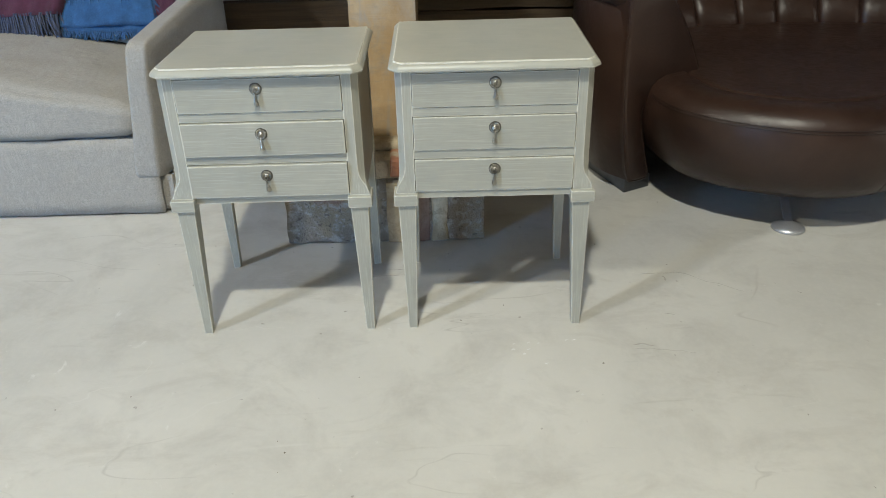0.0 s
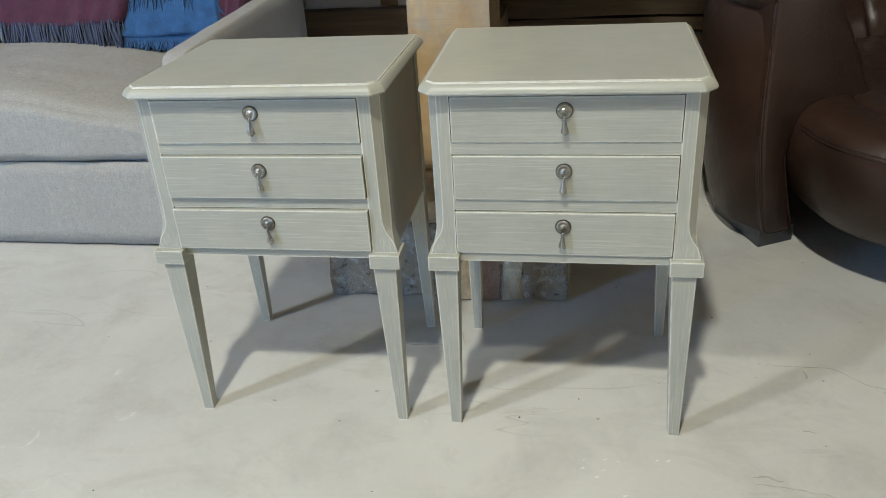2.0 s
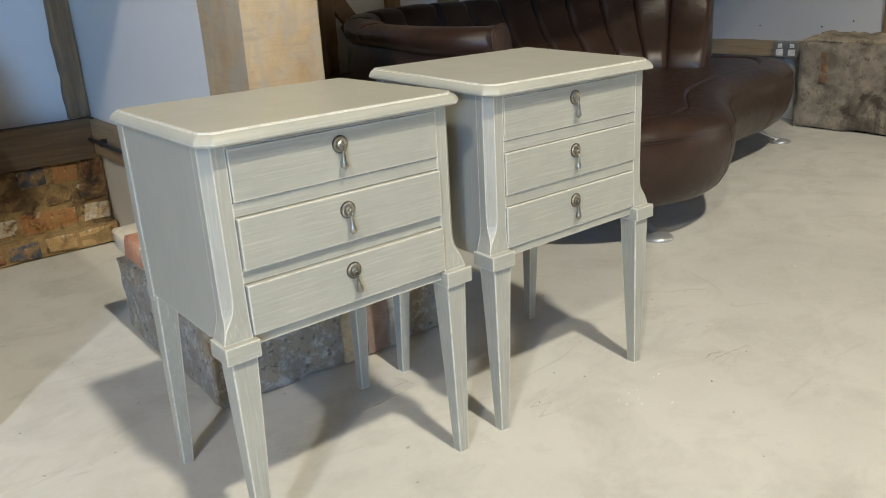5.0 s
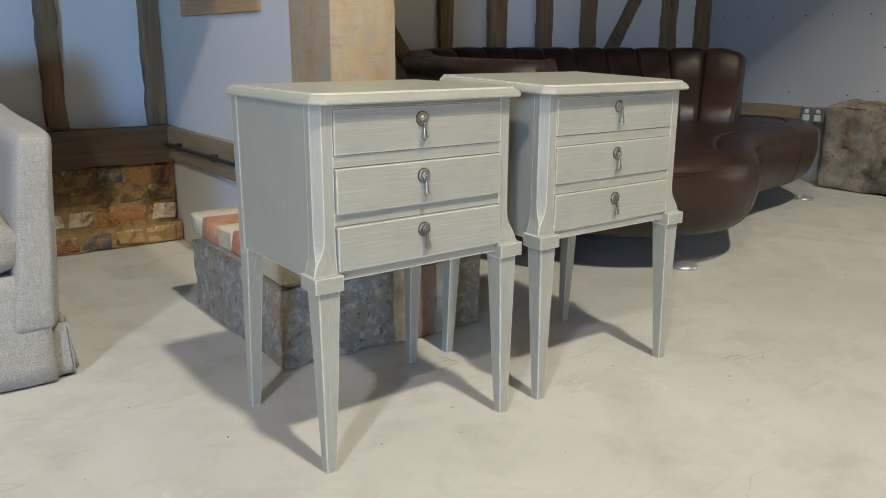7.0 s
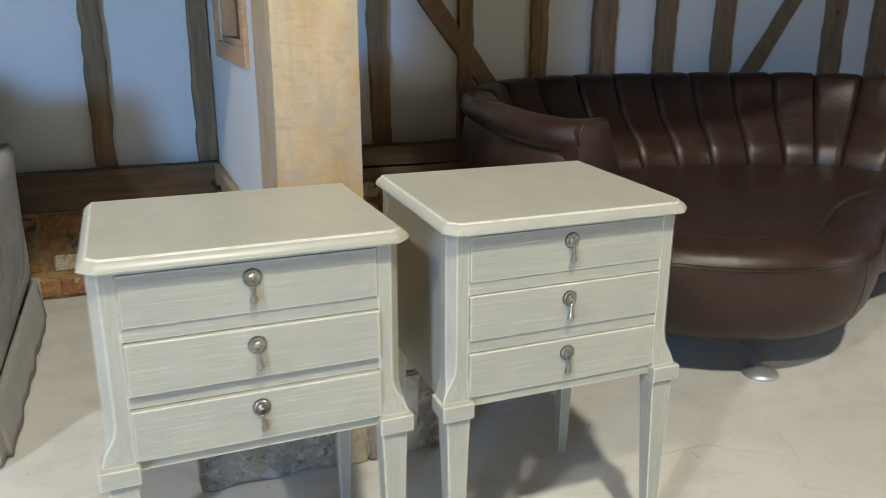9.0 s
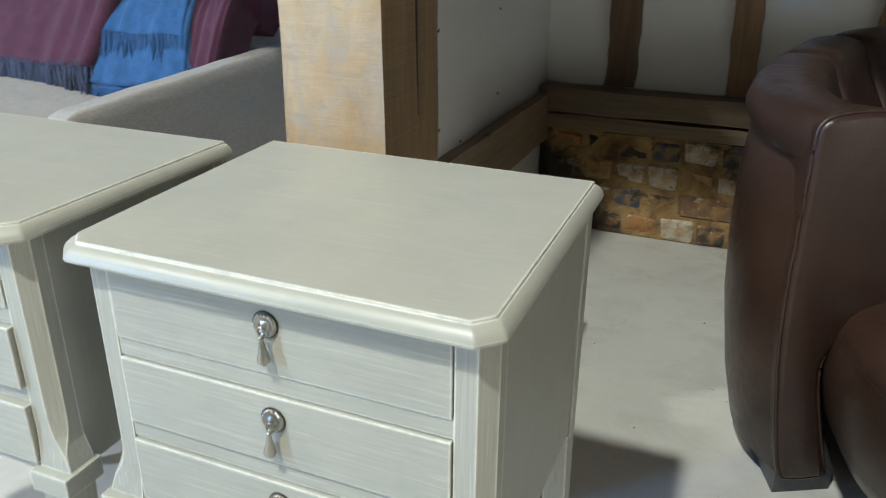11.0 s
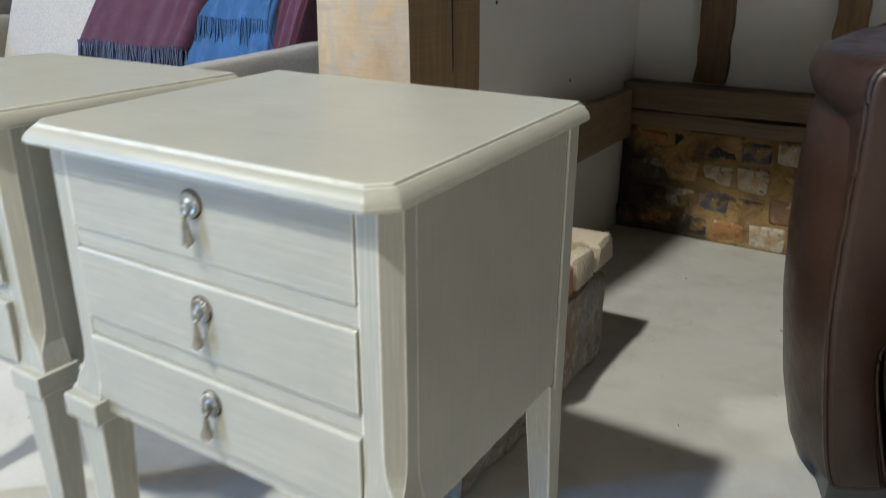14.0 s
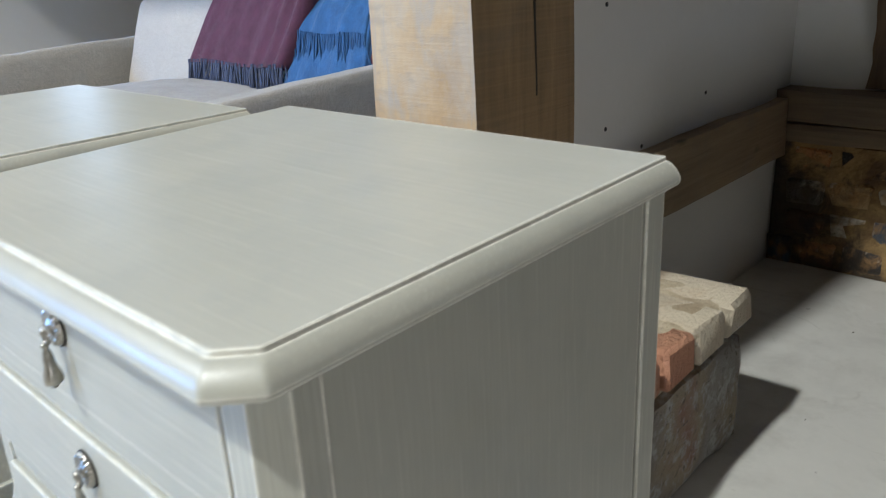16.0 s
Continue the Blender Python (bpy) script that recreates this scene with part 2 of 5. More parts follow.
def mat_mortar(name="lime_mortar", colour=(0.40, 0.27, 0.115), dark=(0.19, 0.12, 0.055), sooty=True, heavy=0.0):
    m, t, b = nodes(name, 0.95)
    v = coords(t)
    n = fnoise(t, v, 9, 6, 0.65, 0.4)
    f = fnoise(t, v, 120, 4, 0.65)
    c = ramp(t, n, [(0.35, dark), (0.55, colour), (0.75, tuple(min(1, x * 1.3) for x in colour))])
    c = mix(t, ramp(t, f, [(0.5, grey(0)), (0.75, grey(0.4))]), c, dark)
    c = mix(t, ramp(t, fnoise(t, v, 24, 6, 0.72, 0.9), [(0.52, grey(0)), (0.64, grey(0.7))]), c, dark)
    if sooty:
        c = soot(t, c, heavy)
        c = corner_black(t, c) if heavy > 0 else c
    link(t, c, b.inputs["Base Color"])
    bump(t, b, math_node(t, "ADD", f, math_node(t, "MULTIPLY", n, 2.0)), 0.8, 0.005)
    return m


def mat_blockwork():
    """Rough concrete with flaked limewash, brown and reddish patches."""
    m, t, b = nodes("limewashed_concrete", 0.92)
    v = coords(t)
    n = fnoise(t, v, 34, 8, 0.78, 0.3)
    patch = fnoise(t, v, 6.5, 3, 0.5, 0.4)
    f = fnoise(t, v, 150, 3, 0.6)
    c = ramp(t, patch, [(0.36, (0.31, 0.295, 0.265)), (0.48, (0.27, 0.24, 0.20)), (0.60, (0.34, 0.285, 0.20)), (0.72, (0.29, 0.18, 0.14))])
    c = mix(t, ramp(t, n, [(0.50, grey(0)), (0.60, grey(0.75))]), c, (0.49, 0.485, 0.48))
    c = mix(t, ramp(t, fnoise(t, v, 48, 5, 0.7, 0.6), [(0.57, grey(0)), (0.65, grey(0.9))]), c, (0.11, 0.09, 0.08))
    link(t, c, b.inputs["Base Color"])
    bump(t, b, math_node(t, "ADD", math_node(t, "MULTIPLY", n, 2.0), f), 0.9, 0.005)
    return m


def mat_paint(name, axis, streak=1.0, ridge=0.3, dull=1.0, mid=(0.343, 0.339, 0.292)):
    """Grey-green chalk paint, dragged along one axis, rubbed through to cream on the edges."""
    m, t, b = nodes(name, 0.5)
    sc = [900.0, 900.0, 900.0]
    sc[axis] = 14.0
    g = fnoise(t, coords(t, tuple(sc)), 1.0, 3, 0.6, 0.25)
    sc2 = [330.0, 330.0, 330.0]
    sc2[axis] = 7.0
    g2 = fnoise(t, coords(t, tuple(sc2)), 1.0, 4, 0.65, 0.3)
    patch = fnoise(t, coords(t), 6, 4, 0.55, 0.3)
    lo = tuple(x * (1 - 0.30 * streak) for x in mid)
    hi = tuple(x * (1 + 0.30 * streak) for x in mid)
    c = ramp(t, g, [(0.30, lo), (0.5, mid), (0.70, hi)])
    c = mix(t, ramp(t, g2, [(0.32, grey(0.42 * streak)), (0.52, grey(0))]), c, (0.240, 0.240, 0.22))
    c = mix(t, ramp(t, g2, [(0.62, grey(0)), (0.70, grey(0.75 * streak))]), c, (0.56, 0.55, 0.47))
    c = mix(t, ramp(t, patch, [(0.40, grey(0)), (0.66, grey(0.5))]), c, (0.395, 0.385, 0.325))
    c = mix(t, ramp(t, fnoise(t, coords(t), 17, 5, 0.65), [(0.48, grey(0)), (0.68, grey(0.26))]), c, (0.27, 0.275, 0.245))
    sc3 = [380.0, 380.0, 380.0]
    sc3[axis] = 9.0
    g3 = fnoise(t, coords(t, tuple(sc3)), 1.0, 3, 0.55, 0.4)
    gate = ramp(t, fnoise(t, coords(t), 7, 3, 0.5), [(0.36, grey(0.35)), (0.6, grey(1.0))])
    ridges = math_node(t, "MULTIPLY", ramp(t, g3, [(0.585, grey(0)), (0.64, grey(1.0))]), gate)
    c = mix(t, math_node(t, "MULTIPLY", ridges, ridge), c, (0.57, 0.55, 0.475))
    c = mix(t, ramp(t, g3, [(0.34, grey(ridge * 0.6)), (0.42, grey(0))]), c, (0.25, 0.245, 0.215))
    bev = t.nodes.new("ShaderNodeBevel")
    bev.samples = 6
    bev.inputs["Radius"].default_value = 0.0034
    geo = t.nodes.new("ShaderNodeNewGeometry")
    dot = t.nodes.new("ShaderNodeVectorMath")
    dot.operation = "DOT_PRODUCT"
    link(t, bev.outputs[0], dot.inputs[0])
    link(t, geo.outputs["Normal"], dot.inputs[1])
    edge = ramp(t, dot.outputs["Value"], [(0.93, grey(1)), (0.996, grey(0))])
    worn = ramp(t, fnoise(t, coords(t), 55, 4, 0.7), [(0.32, grey(0.4)), (0.50, grey(1.0))])
    c = mix(t, math_node(t, "MULTIPLY", edge, worn), c, (0.80, 0.78, 0.69))
    link(t, c, b.inputs["Base Color"])
    link(t, ramp(t, g2, [(0.3, grey(0.345 * dull)), (0.7, grey(0.415 * dull))]), b.inputs["Roughness"])
    bump(t, b, math_node(t, "ADD", g, math_node(t, "ADD", math_node(t, "MULTIPLY", g2, 1.4), math_node(t, "MULTIPLY", ridges, 1.2))), 0.34 * streak + 0.02, 0.0011)
    return m


def mat_linen(name, colour, thread=(0.8, 0.8, 0.8)):
    m, t, b = nodes(name, 0.95)
    weave = fnoise(t, coords(t), 480, 2, 0.5)
    slub = fnoise(t, coords(t, (40, 40, 330)), 1.0, 3, 0.6)
    slub2 = fnoise(t, coords(t, (330, 330, 40)), 1.0, 3, 0.6)
    mottle = fnoise(t, coords(t), 8, 5, 0.6)
    dark = tuple(x * 0.55 for x in colour)
    c = ramp(t, weave, [(0.30, dark), (0.55, colour), (0.75, tuple(min(1, x * 1.3) for x in colour))])
    c = mix(t, ramp(t, slub, [(0.48, grey(0)), (0.68, grey(0.55))]), c, tuple(x * 0.68 for x in colour))
    c = mix(t, ramp(t, slub2, [(0.50, grey(0)), (0.7, grey(0.6))]), c, tuple(min(1, x * 1.25) for x in colour))
    c = mix(t, ramp(t, mottle, [(0.4, grey(0)), (0.7, grey(0.3))]), c, tuple(x * 0.8 for x in colour))
    link(t, c, b.inputs["Base Color"])
    b.inputs["Sheen Weight"].default_value = 0.15
    chain = bump(t, b, math_node(t, "ADD", mottle, fnoise(t, coords(t, (1, 1, 2.2)), 5, 4, 0.55, 0.9)), 0.34, 0.016)
    bump(t, b, math_node(t, "ADD", weave, slub), 0.4, 0.0015, chain)
    return m


def mat_leather():
    m, t, b = nodes("brown_leather", 0.42)
    v = coords(t)
    vor = t.nodes.new("ShaderNodeTexVoronoi")
    vor.feature = "DISTANCE_TO_EDGE"
    vor.inputs["Scale"].default_value = 330
    link(t, v, vor.inputs["Vector"])
    n = fnoise(t, v, 6, 5, 0.6, 0.4)
    crease = fnoise(t, v, 26, 5, 0.65, 1.2)
    c = ramp(t, n, [(0.3, (0.022, 0.0112, 0.0080)), (0.55, (0.032, 0.0166, 0.0117)), (0.75, (0.042, 0.0226, 0.0162))])
    link(t, c, b.inputs["Base Color"])
    link(t, ramp(t, crease, [(0.35, grey(0.28)), (0.7, grey(0.43))]), b.inputs["Roughness"])
    b.inputs["Specular IOR Level"].default_value = 0.42
    chain = bump(t, b, crease, 0.24, 0.006)
    bump(t, b, ramp(t, vor.outputs["Distance"], [(0.0, grey(0)), (0.12, grey(1))]), 0.12, 0.0008, chain)
    return m


def mat_wool(name, colour):
    m, t, b = nodes(name, 1.0)
    tw = t.nodes.new("ShaderNodeTexWave")
    tw.bands_direction = "DIAGONAL"
    tw.inputs["Scale"].default_value = 120
    tw.inputs["Distortion"].default_value = 4
    link(t, coords(t), tw.inputs["Vector"])
    n = fnoise(t, coords(t), 22, 6, 0.7)
    f = fnoise(t, coords(t), 260, 3, 0.6)
    c = ramp(t, n, [(0.3, tuple(x * 0.65 for x in colour)), (0.6, colour), (0.8, tuple(min(1, x * 1.35) for x in colour))])
    c = mix(t, ramp(t, f, [(0.5, grey(0)), (0.75, grey(0.4))]), c, tuple(min(1, x * 1.6) for x in colour))
    link(t, c, b.inputs["Base Color"])
    b.inputs["Sheen Weight"].default_value = 0.08
    bump(t, b, math_node(t, "ADD", math_node(t, "ADD", tw.outputs["Fac"], f), n), 0.5, 0.003)
    return m


def mat_plain(name, colour, rough=0.5, metal=0.0, var=0.25):
    m, t, b = nodes(name, rough, metal)
    n = fnoise(t, coords(t), 30, 5, 0.65)
    link(t, ramp(t, n, [(0.35, tuple(x * (1 - var) for x in colour)), (0.65, colour)]), b.inputs["Base Color"])
    bump(t, b, n, 0.12, 0.002)
    return m


FLOOR = mat_floor()
PLASTER = mat_plaster("limewashed_plaster", (0.68, 0.68, 0.665))
PLASTER_PART = mat_plaster("partition_paint", (0.62, 0.605, 0.575), 0.12)
# grey below the other partitions' tone, darkened for the weaker light there
BOARD = mat_plaster("dimmed_plasterboard", (0.45, 0.46, 0.47), 0.2)
PLASTER_PLAIN = mat_plaster("shell_paint", (0.50, 0.465, 0.425), 0.3)
OAK = mat_sawn_oak()
OAK_BROWN = mat_oak("brown_sawn_oak", (0.34, 0.23, 0.115), (0.18, 0.118, 0.06), saw=0.16, grey_mix=0.3, fine_by=0.3)
OAK_OLD = mat_oak("old_oak_upright", (0.34, 0.215, 0.11), (0.145, 0.09, 0.048), grey_mix=0.3)
OAK_DARK = mat_oak("dark_old_oak", (0.22, 0.14, 0.078), (0.085, 0.055, 0.035), grey_mix=0.4)
OAK_BEAM = mat_oak("old_oak_beam", (0.215, 0.14, 0.078), (0.095, 0.062, 0.038), grain_axis=0, grey_mix=0.5)
OAK_RAIL = mat_oak("old_oak_rail", (0.40, 0.295, 0.18), (0.23, 0.165, 0.10), grain_axis=1, grey_mix=0.5)
OAK_SILL = mat_oak("old_oak_sill", (0.27, 0.20, 0.125), (0.14, 0.10, 0.065), grain_axis=0, grey_mix=0.4)
PINE = mat_oak("pine", (0.62, 0.40, 0.22), (0.45, 0.26, 0.13), grain_axis=1, grey_mix=0.1)
UMBER = (0.19, 0.115, 0.065)
RUST, RED, OCHRE, CREAM, SLATE, CHAR = (0.45, 0.215, 0.085), (0.29, 0.125, 0.068), (0.46, 0.31, 0.15), (0.60, 0.54, 0.43), (0.085, 0.10, 0.125), (0.055, 0.048, 0.045)
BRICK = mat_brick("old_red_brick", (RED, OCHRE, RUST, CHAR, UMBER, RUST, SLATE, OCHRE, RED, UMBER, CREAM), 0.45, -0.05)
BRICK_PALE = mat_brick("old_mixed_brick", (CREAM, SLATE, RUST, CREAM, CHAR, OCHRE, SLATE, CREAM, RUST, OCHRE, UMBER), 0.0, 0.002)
SANDY = mat_mortar("sandy_mortar", (0.34, 0.225, 0.10), (0.14, 0.09, 0.045), True, -0.06)
PLINTH_BRICK = mat_plinth_brick("cream_brick", (0.50, 0.43, 0.32), (0.47, 0.36, 0.25), 0.0)
PLINTH_RED = mat_plinth_brick("salmon_brick", (0.46, 0.235, 0.14), (0.34, 0.15, 0.09), 0.13)
PINK_BRICK = mat_mortar("washed_pink_brick", (0.33, 0.265, 0.24), (0.25, 0.175, 0.16), False)
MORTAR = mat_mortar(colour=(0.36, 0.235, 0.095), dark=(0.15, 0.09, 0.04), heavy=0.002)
CONCRETE = mat_mortar("pad_concrete", (0.25, 0.215, 0.17), (0.12, 0.10, 0.08), True)
OLD_END = mat_mortar("old_brick_end", (0.22, 0.125, 0.07), (0.12, 0.08, 0.05), False)
PEBBLES = mat_mortar("pebbly_mortar", (0.33, 0.275, 0.20), (0.13, 0.105, 0.08), False)
PALE_MORTAR = mat_mortar("pale_mortar", (0.52, 0.44, 0.31), (0.33, 0.26, 0.17), False)
BLOCK = mat_blockwork()
PAINT_X = mat_paint("grey_paint_along_x", 0, 0.30, 0.32)
PAINT_Z = mat_paint("grey_paint_along_z", 2, 0.36, 0.38)
PAINT_TOP = mat_paint("grey_paint_on_top", 0, 0.10, 0.17, 1.0, (0.343, 0.338, 0.287))
PAINT_SIDE = mat_paint("grey_paint_on_sides", 2, 0.17, 0.2)
PEWTER = mat_plain("antique_pewter", (0.46, 0.44, 0.39), 0.30, 1.0, 0.55)
RING_DARK = mat_plain("dark_ring_metal", (0.06, 0.055, 0.048), 0.55, 0.5, 0.4)
SATIN = mat_plain("satin_grey_metal", (0.52, 0.52, 0.53), 0.40, 0.7, 0.1)
DARK_GAP = mat_plain("near_black_gap", (0.035, 0.03, 0.025), 0.8)
FOOT_PLATE = mat_plain("foot_plate", (0.11, 0.115, 0.125), 0.35, 0.7)
GRIT = mat_plain("brown_grit", (0.13, 0.10, 0.075), 0.9)
LINEN = mat_linen("grey_linen", (0.355, 0.333, 0.300))
LINEN_PALE = mat_linen("pale_linen", (0.43, 0.385, 0.325))
LEATHER = mat_leather()
SCREW = mat_plain("blackened_screw", (0.05, 0.05, 0.05), 0.5, 0.5)
SCUFF = mat_plain("dark_scuff", (0.43, 0.41, 0.365), 0.8, 0.0, 0.3)
FLECK = mat_plain("white_paint_fleck", (0.80, 0.80, 0.78), 0.6)
STITCH = mat_plain("dark_thread", (0.024, 0.013, 0.010), 0.55)
PLUM = mat_wool("plum_wool", (0.080, 0.021, 0.043))
BLUE = mat_wool("blue_wool", (0.030, 0.098, 0.23))
INDIGO = mat_wool("indigo_wool", (0.070, 0.085, 0.145))
BLACK = mat_plain("black_plastic", (0.02, 0.02, 0.022), 0.45)
STEEL_BOX = mat_plain("grey_metal_box", (0.35, 0.36, 0.36), 0.45, 0.6)
WHITE = mat_plain("white_plastic", (0.75, 0.75, 0.73), 0.35)

# ---- mesh helpers ----


def thing(name, label, category, group="", kind="", at=None):
    ob = new(name)
    ob.empty_display_size = 0.1
    if at is not None:
        ob.matrix_world = at
    return tagged(ob, label, category, group, kind)


def mesh_of(name, bm, material, smooth=None):
    bmesh.ops.recalc_face_normals(bm, faces=bm.faces)
    me = bpy.data.meshes.new(name)
    bm.to_mesh(me)
    bm.free()
    me.materials.append(material)
    if smooth is not None:
        me.polygons.foreach_set("use_smooth", [True] * len(me.polygons))
        if smooth < 180:
            me.set_sharp_from_angle(angle=radians(smooth))
    return me


def part(name, bm, material, parent=None, label="", smooth=None):
    ob = new(name, mesh_of(name, bm, material, smooth))
    if parent is not None:
        ob.parent = parent
    if label:
        ob["label"] = label
    return ob


def box(x0, x1, y0, y1, z0, z1, bevel=0.0, segs=2, bm=None):
    own = bmesh.new()
    bmesh.ops.create_cube(own, size=1)
    for v in own.verts:
        v.co = Vector(((x0 + x1) / 2 + v.co.x * (x1 - x0), (y0 + y1) / 2 + v.co.y * (y1 - y0), (z0 + z1) / 2 + v.co.z * (z1 - z0)))
    if bevel:
        bmesh.ops.bevel(own, geom=own.edges[:], offset=bevel, segments=segs, affect="EDGES", profile=0.5)
    if bm is None:
        return own
    tmp = bpy.data.meshes.new("tmp")
    own.to_mesh(tmp)
    own.free()
    bm.from_mesh(tmp)
    bpy.data.meshes.remove(tmp)
    return bm


def rings_mesh(rings, close=True, cap=True):
    """Skin through a list of rings of equal vertex count."""
    bm = bmesh.new()
    vs = [[bm.verts.new(p) for p in r] for r in rings]
    n = len(rings[0])
    for a, b in zip(vs, vs[1:]):
        for i in range(n if close else n - 1):
            j = (i + 1) % n
            bm.faces.new((a[i], a[j], b[j], b[i]))
    if cap and close:
        bm.faces.new(list(reversed(vs[0])))
        bm.faces.new(vs[-1])
    return bm


def lathe(profile, segs=24):
    """Profile of (radius, height) turned about z."""
    return rings_mesh([[(max(r, 1e-4) * math.cos(2 * math.pi * i / segs), max(r, 1e-4) * math.sin(2 * math.pi * i / segs), z) for i in range(segs)] for r, z in profile])


def tube(points, radius, segs=8, closed=False):
    pts = [Vector(p) for p in points]
    rings = []
    for i, p in enumerate(pts):
        if closed:
            d = pts[(i + 1) % len(pts)] - pts[i - 1]
        else:
            d = pts[min(i + 1, len(pts) - 1)] - pts[max(i - 1, 0)]
        d.normalize()
        side = d.cross(Vector((0, 0, 1)))
        if side.length < 1e-3:
            side = d.cross(Vector((0, 1, 0)))
        side.normalize()
        up = side.cross(d)
        rings.append([p + radius * (math.cos(2 * math.pi * k / segs) * side + math.sin(2 * math.pi * k / segs) * up) for k in range(segs)])
    if closed:
        rings.append(rings[0])
        return rings_mesh(rings, cap=False)
    return rings_mesh(rings)


def spline(points, n, closed=False):
    """Catmull-Rom through points, n samples."""
    P = [Vector(p) for p in points]
    k = len(P)
    out = []
    spans = k if closed else k - 1
    for s in range(n):
        u = s / n * spans if closed else s / (n - 1) * spans
        i = min(int(u), spans - 1)
        f = u - i
        if closed:
            a, b, c, d = P[(i - 1) % k], P[i % k], P[(i + 1) % k], P[(i + 2) % k]
        else:
            a, b, c, d = P[max(i - 1, 0)], P[i], P[i + 1], P[min(i + 2, k - 1)]
        out.append(0.5 * ((2 * b) + (c - a) * f + (2 * a - 5 * b + 4 * c - d) * f * f + (3 * b - a - 3 * c + d) * f ** 3))
    return out


def even(points, n, closed=False):
    """Points resampled to n even steps along their length."""
    P = list(points) + ([points[0]] if closed else [])
    acc = [0.0]
    for a, b in zip(P, P[1:]):
        acc.append(acc[-1] + (b - a).length)
    out, j = [], 0
    for s in range(n):
        d = acc[-1] * s / (n if closed else n - 1)
        while j < len(P) - 2 and acc[j + 1] < d:
            j += 1
        f = (d - acc[j]) / max(1e-9, acc[j + 1] - acc[j])
        out.append(P[j].lerp(P[j + 1], min(1, max(0, f))))
    return out


def rough_block(x0, x1, y0, y1, z0, z1, step, amount, scale=9.0, seed=0.0, round_by=0.01):
    """A block whose faces are cut into a grid and pushed about, as hewn timber or masonry is."""
    nx, ny, nz = (max(1, min(150, round((b - a) / step))) for a, b in ((x0, x1), (y0, y1), (z0, z1)))
    bm = bmesh.new()
    grid = {}

    def vert(i, j, k):
        if (i, j, k) not in grid:
            p = Vector((x0 + (x1 - x0) * i / nx, y0 + (y1 - y0) * j / ny, z0 + (z1 - z0) * k / nz))
            q = p * scale + Vector((seed, seed * 1.7, -seed))
            d = Vector((noise.noise(q), noise.noise(q + Vector((31, 0, 0))), noise.noise(q + Vector((0, 57, 0)))))
            n = Vector(((i == nx) - (i == 0), (j == ny) - (j == 0), (k == nz) - (k == 0)))
            if n.length > 1.1:
                p -= n.normalized() * round_by * (0.7 + 0.6 * noise.noise(q * 0.7))
            grid[(i, j, k)] = bm.verts.new(p + d * amount)
        return grid[(i, j, k)]

    for i in range(nx):
        for j in range(ny):
            for k in (0, nz):
                bm.faces.new((vert(i, j, k), vert(i + 1, j, k), vert(i + 1, j + 1, k), vert(i, j + 1, k)))
    for i in range(nx):
        for k in range(nz):
            for j in (0, ny):
                bm.faces.new((vert(i, j, k), vert(i + 1, j, k), vert(i + 1, j, k + 1), vert(i, j, k + 1)))
    for j in range(ny):
        for k in range(nz):
            for i in (0, nx):
                bm.faces.new((vert(i, j, k), vert(i, j + 1, k), vert(i, j + 1, k + 1), vert(i, j, k + 1)))
    return bm


# ---- structure ----
WALL_Y = 3.775
CEIL = 5.8
WEST, EAST, SOUTH = -5.5, 6.5, -4.5


def structure(name, bm, material, label, parent=None, smooth=None):
    return tagged(part(name, bm, material, parent, "", smooth), label, name.rstrip("_0123456789").split("_")[0], "", "structure")


floor = structure("floor", box(WEST, EAST, SOUTH, 4.0, -0.1, 0.0), FLOOR, "pale worn concrete screed floor with stains and scuffs")
structure("ceiling", box(WEST, EAST, SOUTH, 4.0, CEIL, CEIL + 0.1), PLASTER_PLAIN, "plain pale ceiling over the barn room")
bm = box(WEST, -5.25, WALL_Y, 4.0, 0, CEIL)
box(-4.15, EAST, WALL_Y, 4.0, 0, CEIL, bm=bm)
box(-5.25, -4.15, WALL_Y, 4.0, 0, 1.0, bm=bm)
box(-5.25, -4.15, WALL_Y, 4.0, 2.1, CEIL, bm=bm)
wall_north = structure("wall_north", bm, PLASTER, "white plaster wall between old oak uprights")
structure("wall_south", box(WEST, EAST, SOUTH - 0.2, SOUTH, 0, CEIL), PLASTER_PLAIN, "plain painted wall behind the room")
# opening made for the unseen fill; paler plaster bounces more light
bm = box(EAST, EAST + 0.2, SOUTH, -2.3, 0, CEIL)
box(EAST, EAST + 0.2, -0.7, 4.0, 0, CEIL, bm=bm)
box(EAST, EAST + 0.2, -2.3, -0.7, 0, 1.1, bm=bm)
box(EAST, EAST + 0.2, -2.3, -0.7, 2.6, CEIL, bm=bm)
structure("wall_east", bm, PLASTER, "plain painted end wall with an opening added for the fill light")
bm = box(WEST - 0.2, WEST, SOUTH, -3.45, 0, CEIL)
box(WEST - 0.2, WEST, -2.35, 4.0, 0, CEIL, bm=bm)
box(WEST - 0.2, WEST, -3.45, -2.35, 0, 1.25, bm=bm)
box(WEST - 0.2, WEST, -3.45, -2.35, 2.55, CEIL, bm=bm)
structure("wall_west", bm, PLASTER_PLAIN, "plain painted end wall with a tall window opening")

# partitions that stand out from the back wall, each with its hatch


def partition(name, x0, x1, y0, hatch, label):
    ya, yb, za, zb = hatch
    bm = box(x0, x1, y0, ya, 0, CEIL)
    box(x0, x1, yb, WALL_Y, 0, CEIL, bm=bm)
    box(x0, x1, ya, yb, 0, za, bm=bm)
    box(x0, x1, ya, yb, zb, CEIL, bm=bm)
    return structure(name, bm, PLASTER_PART, label)


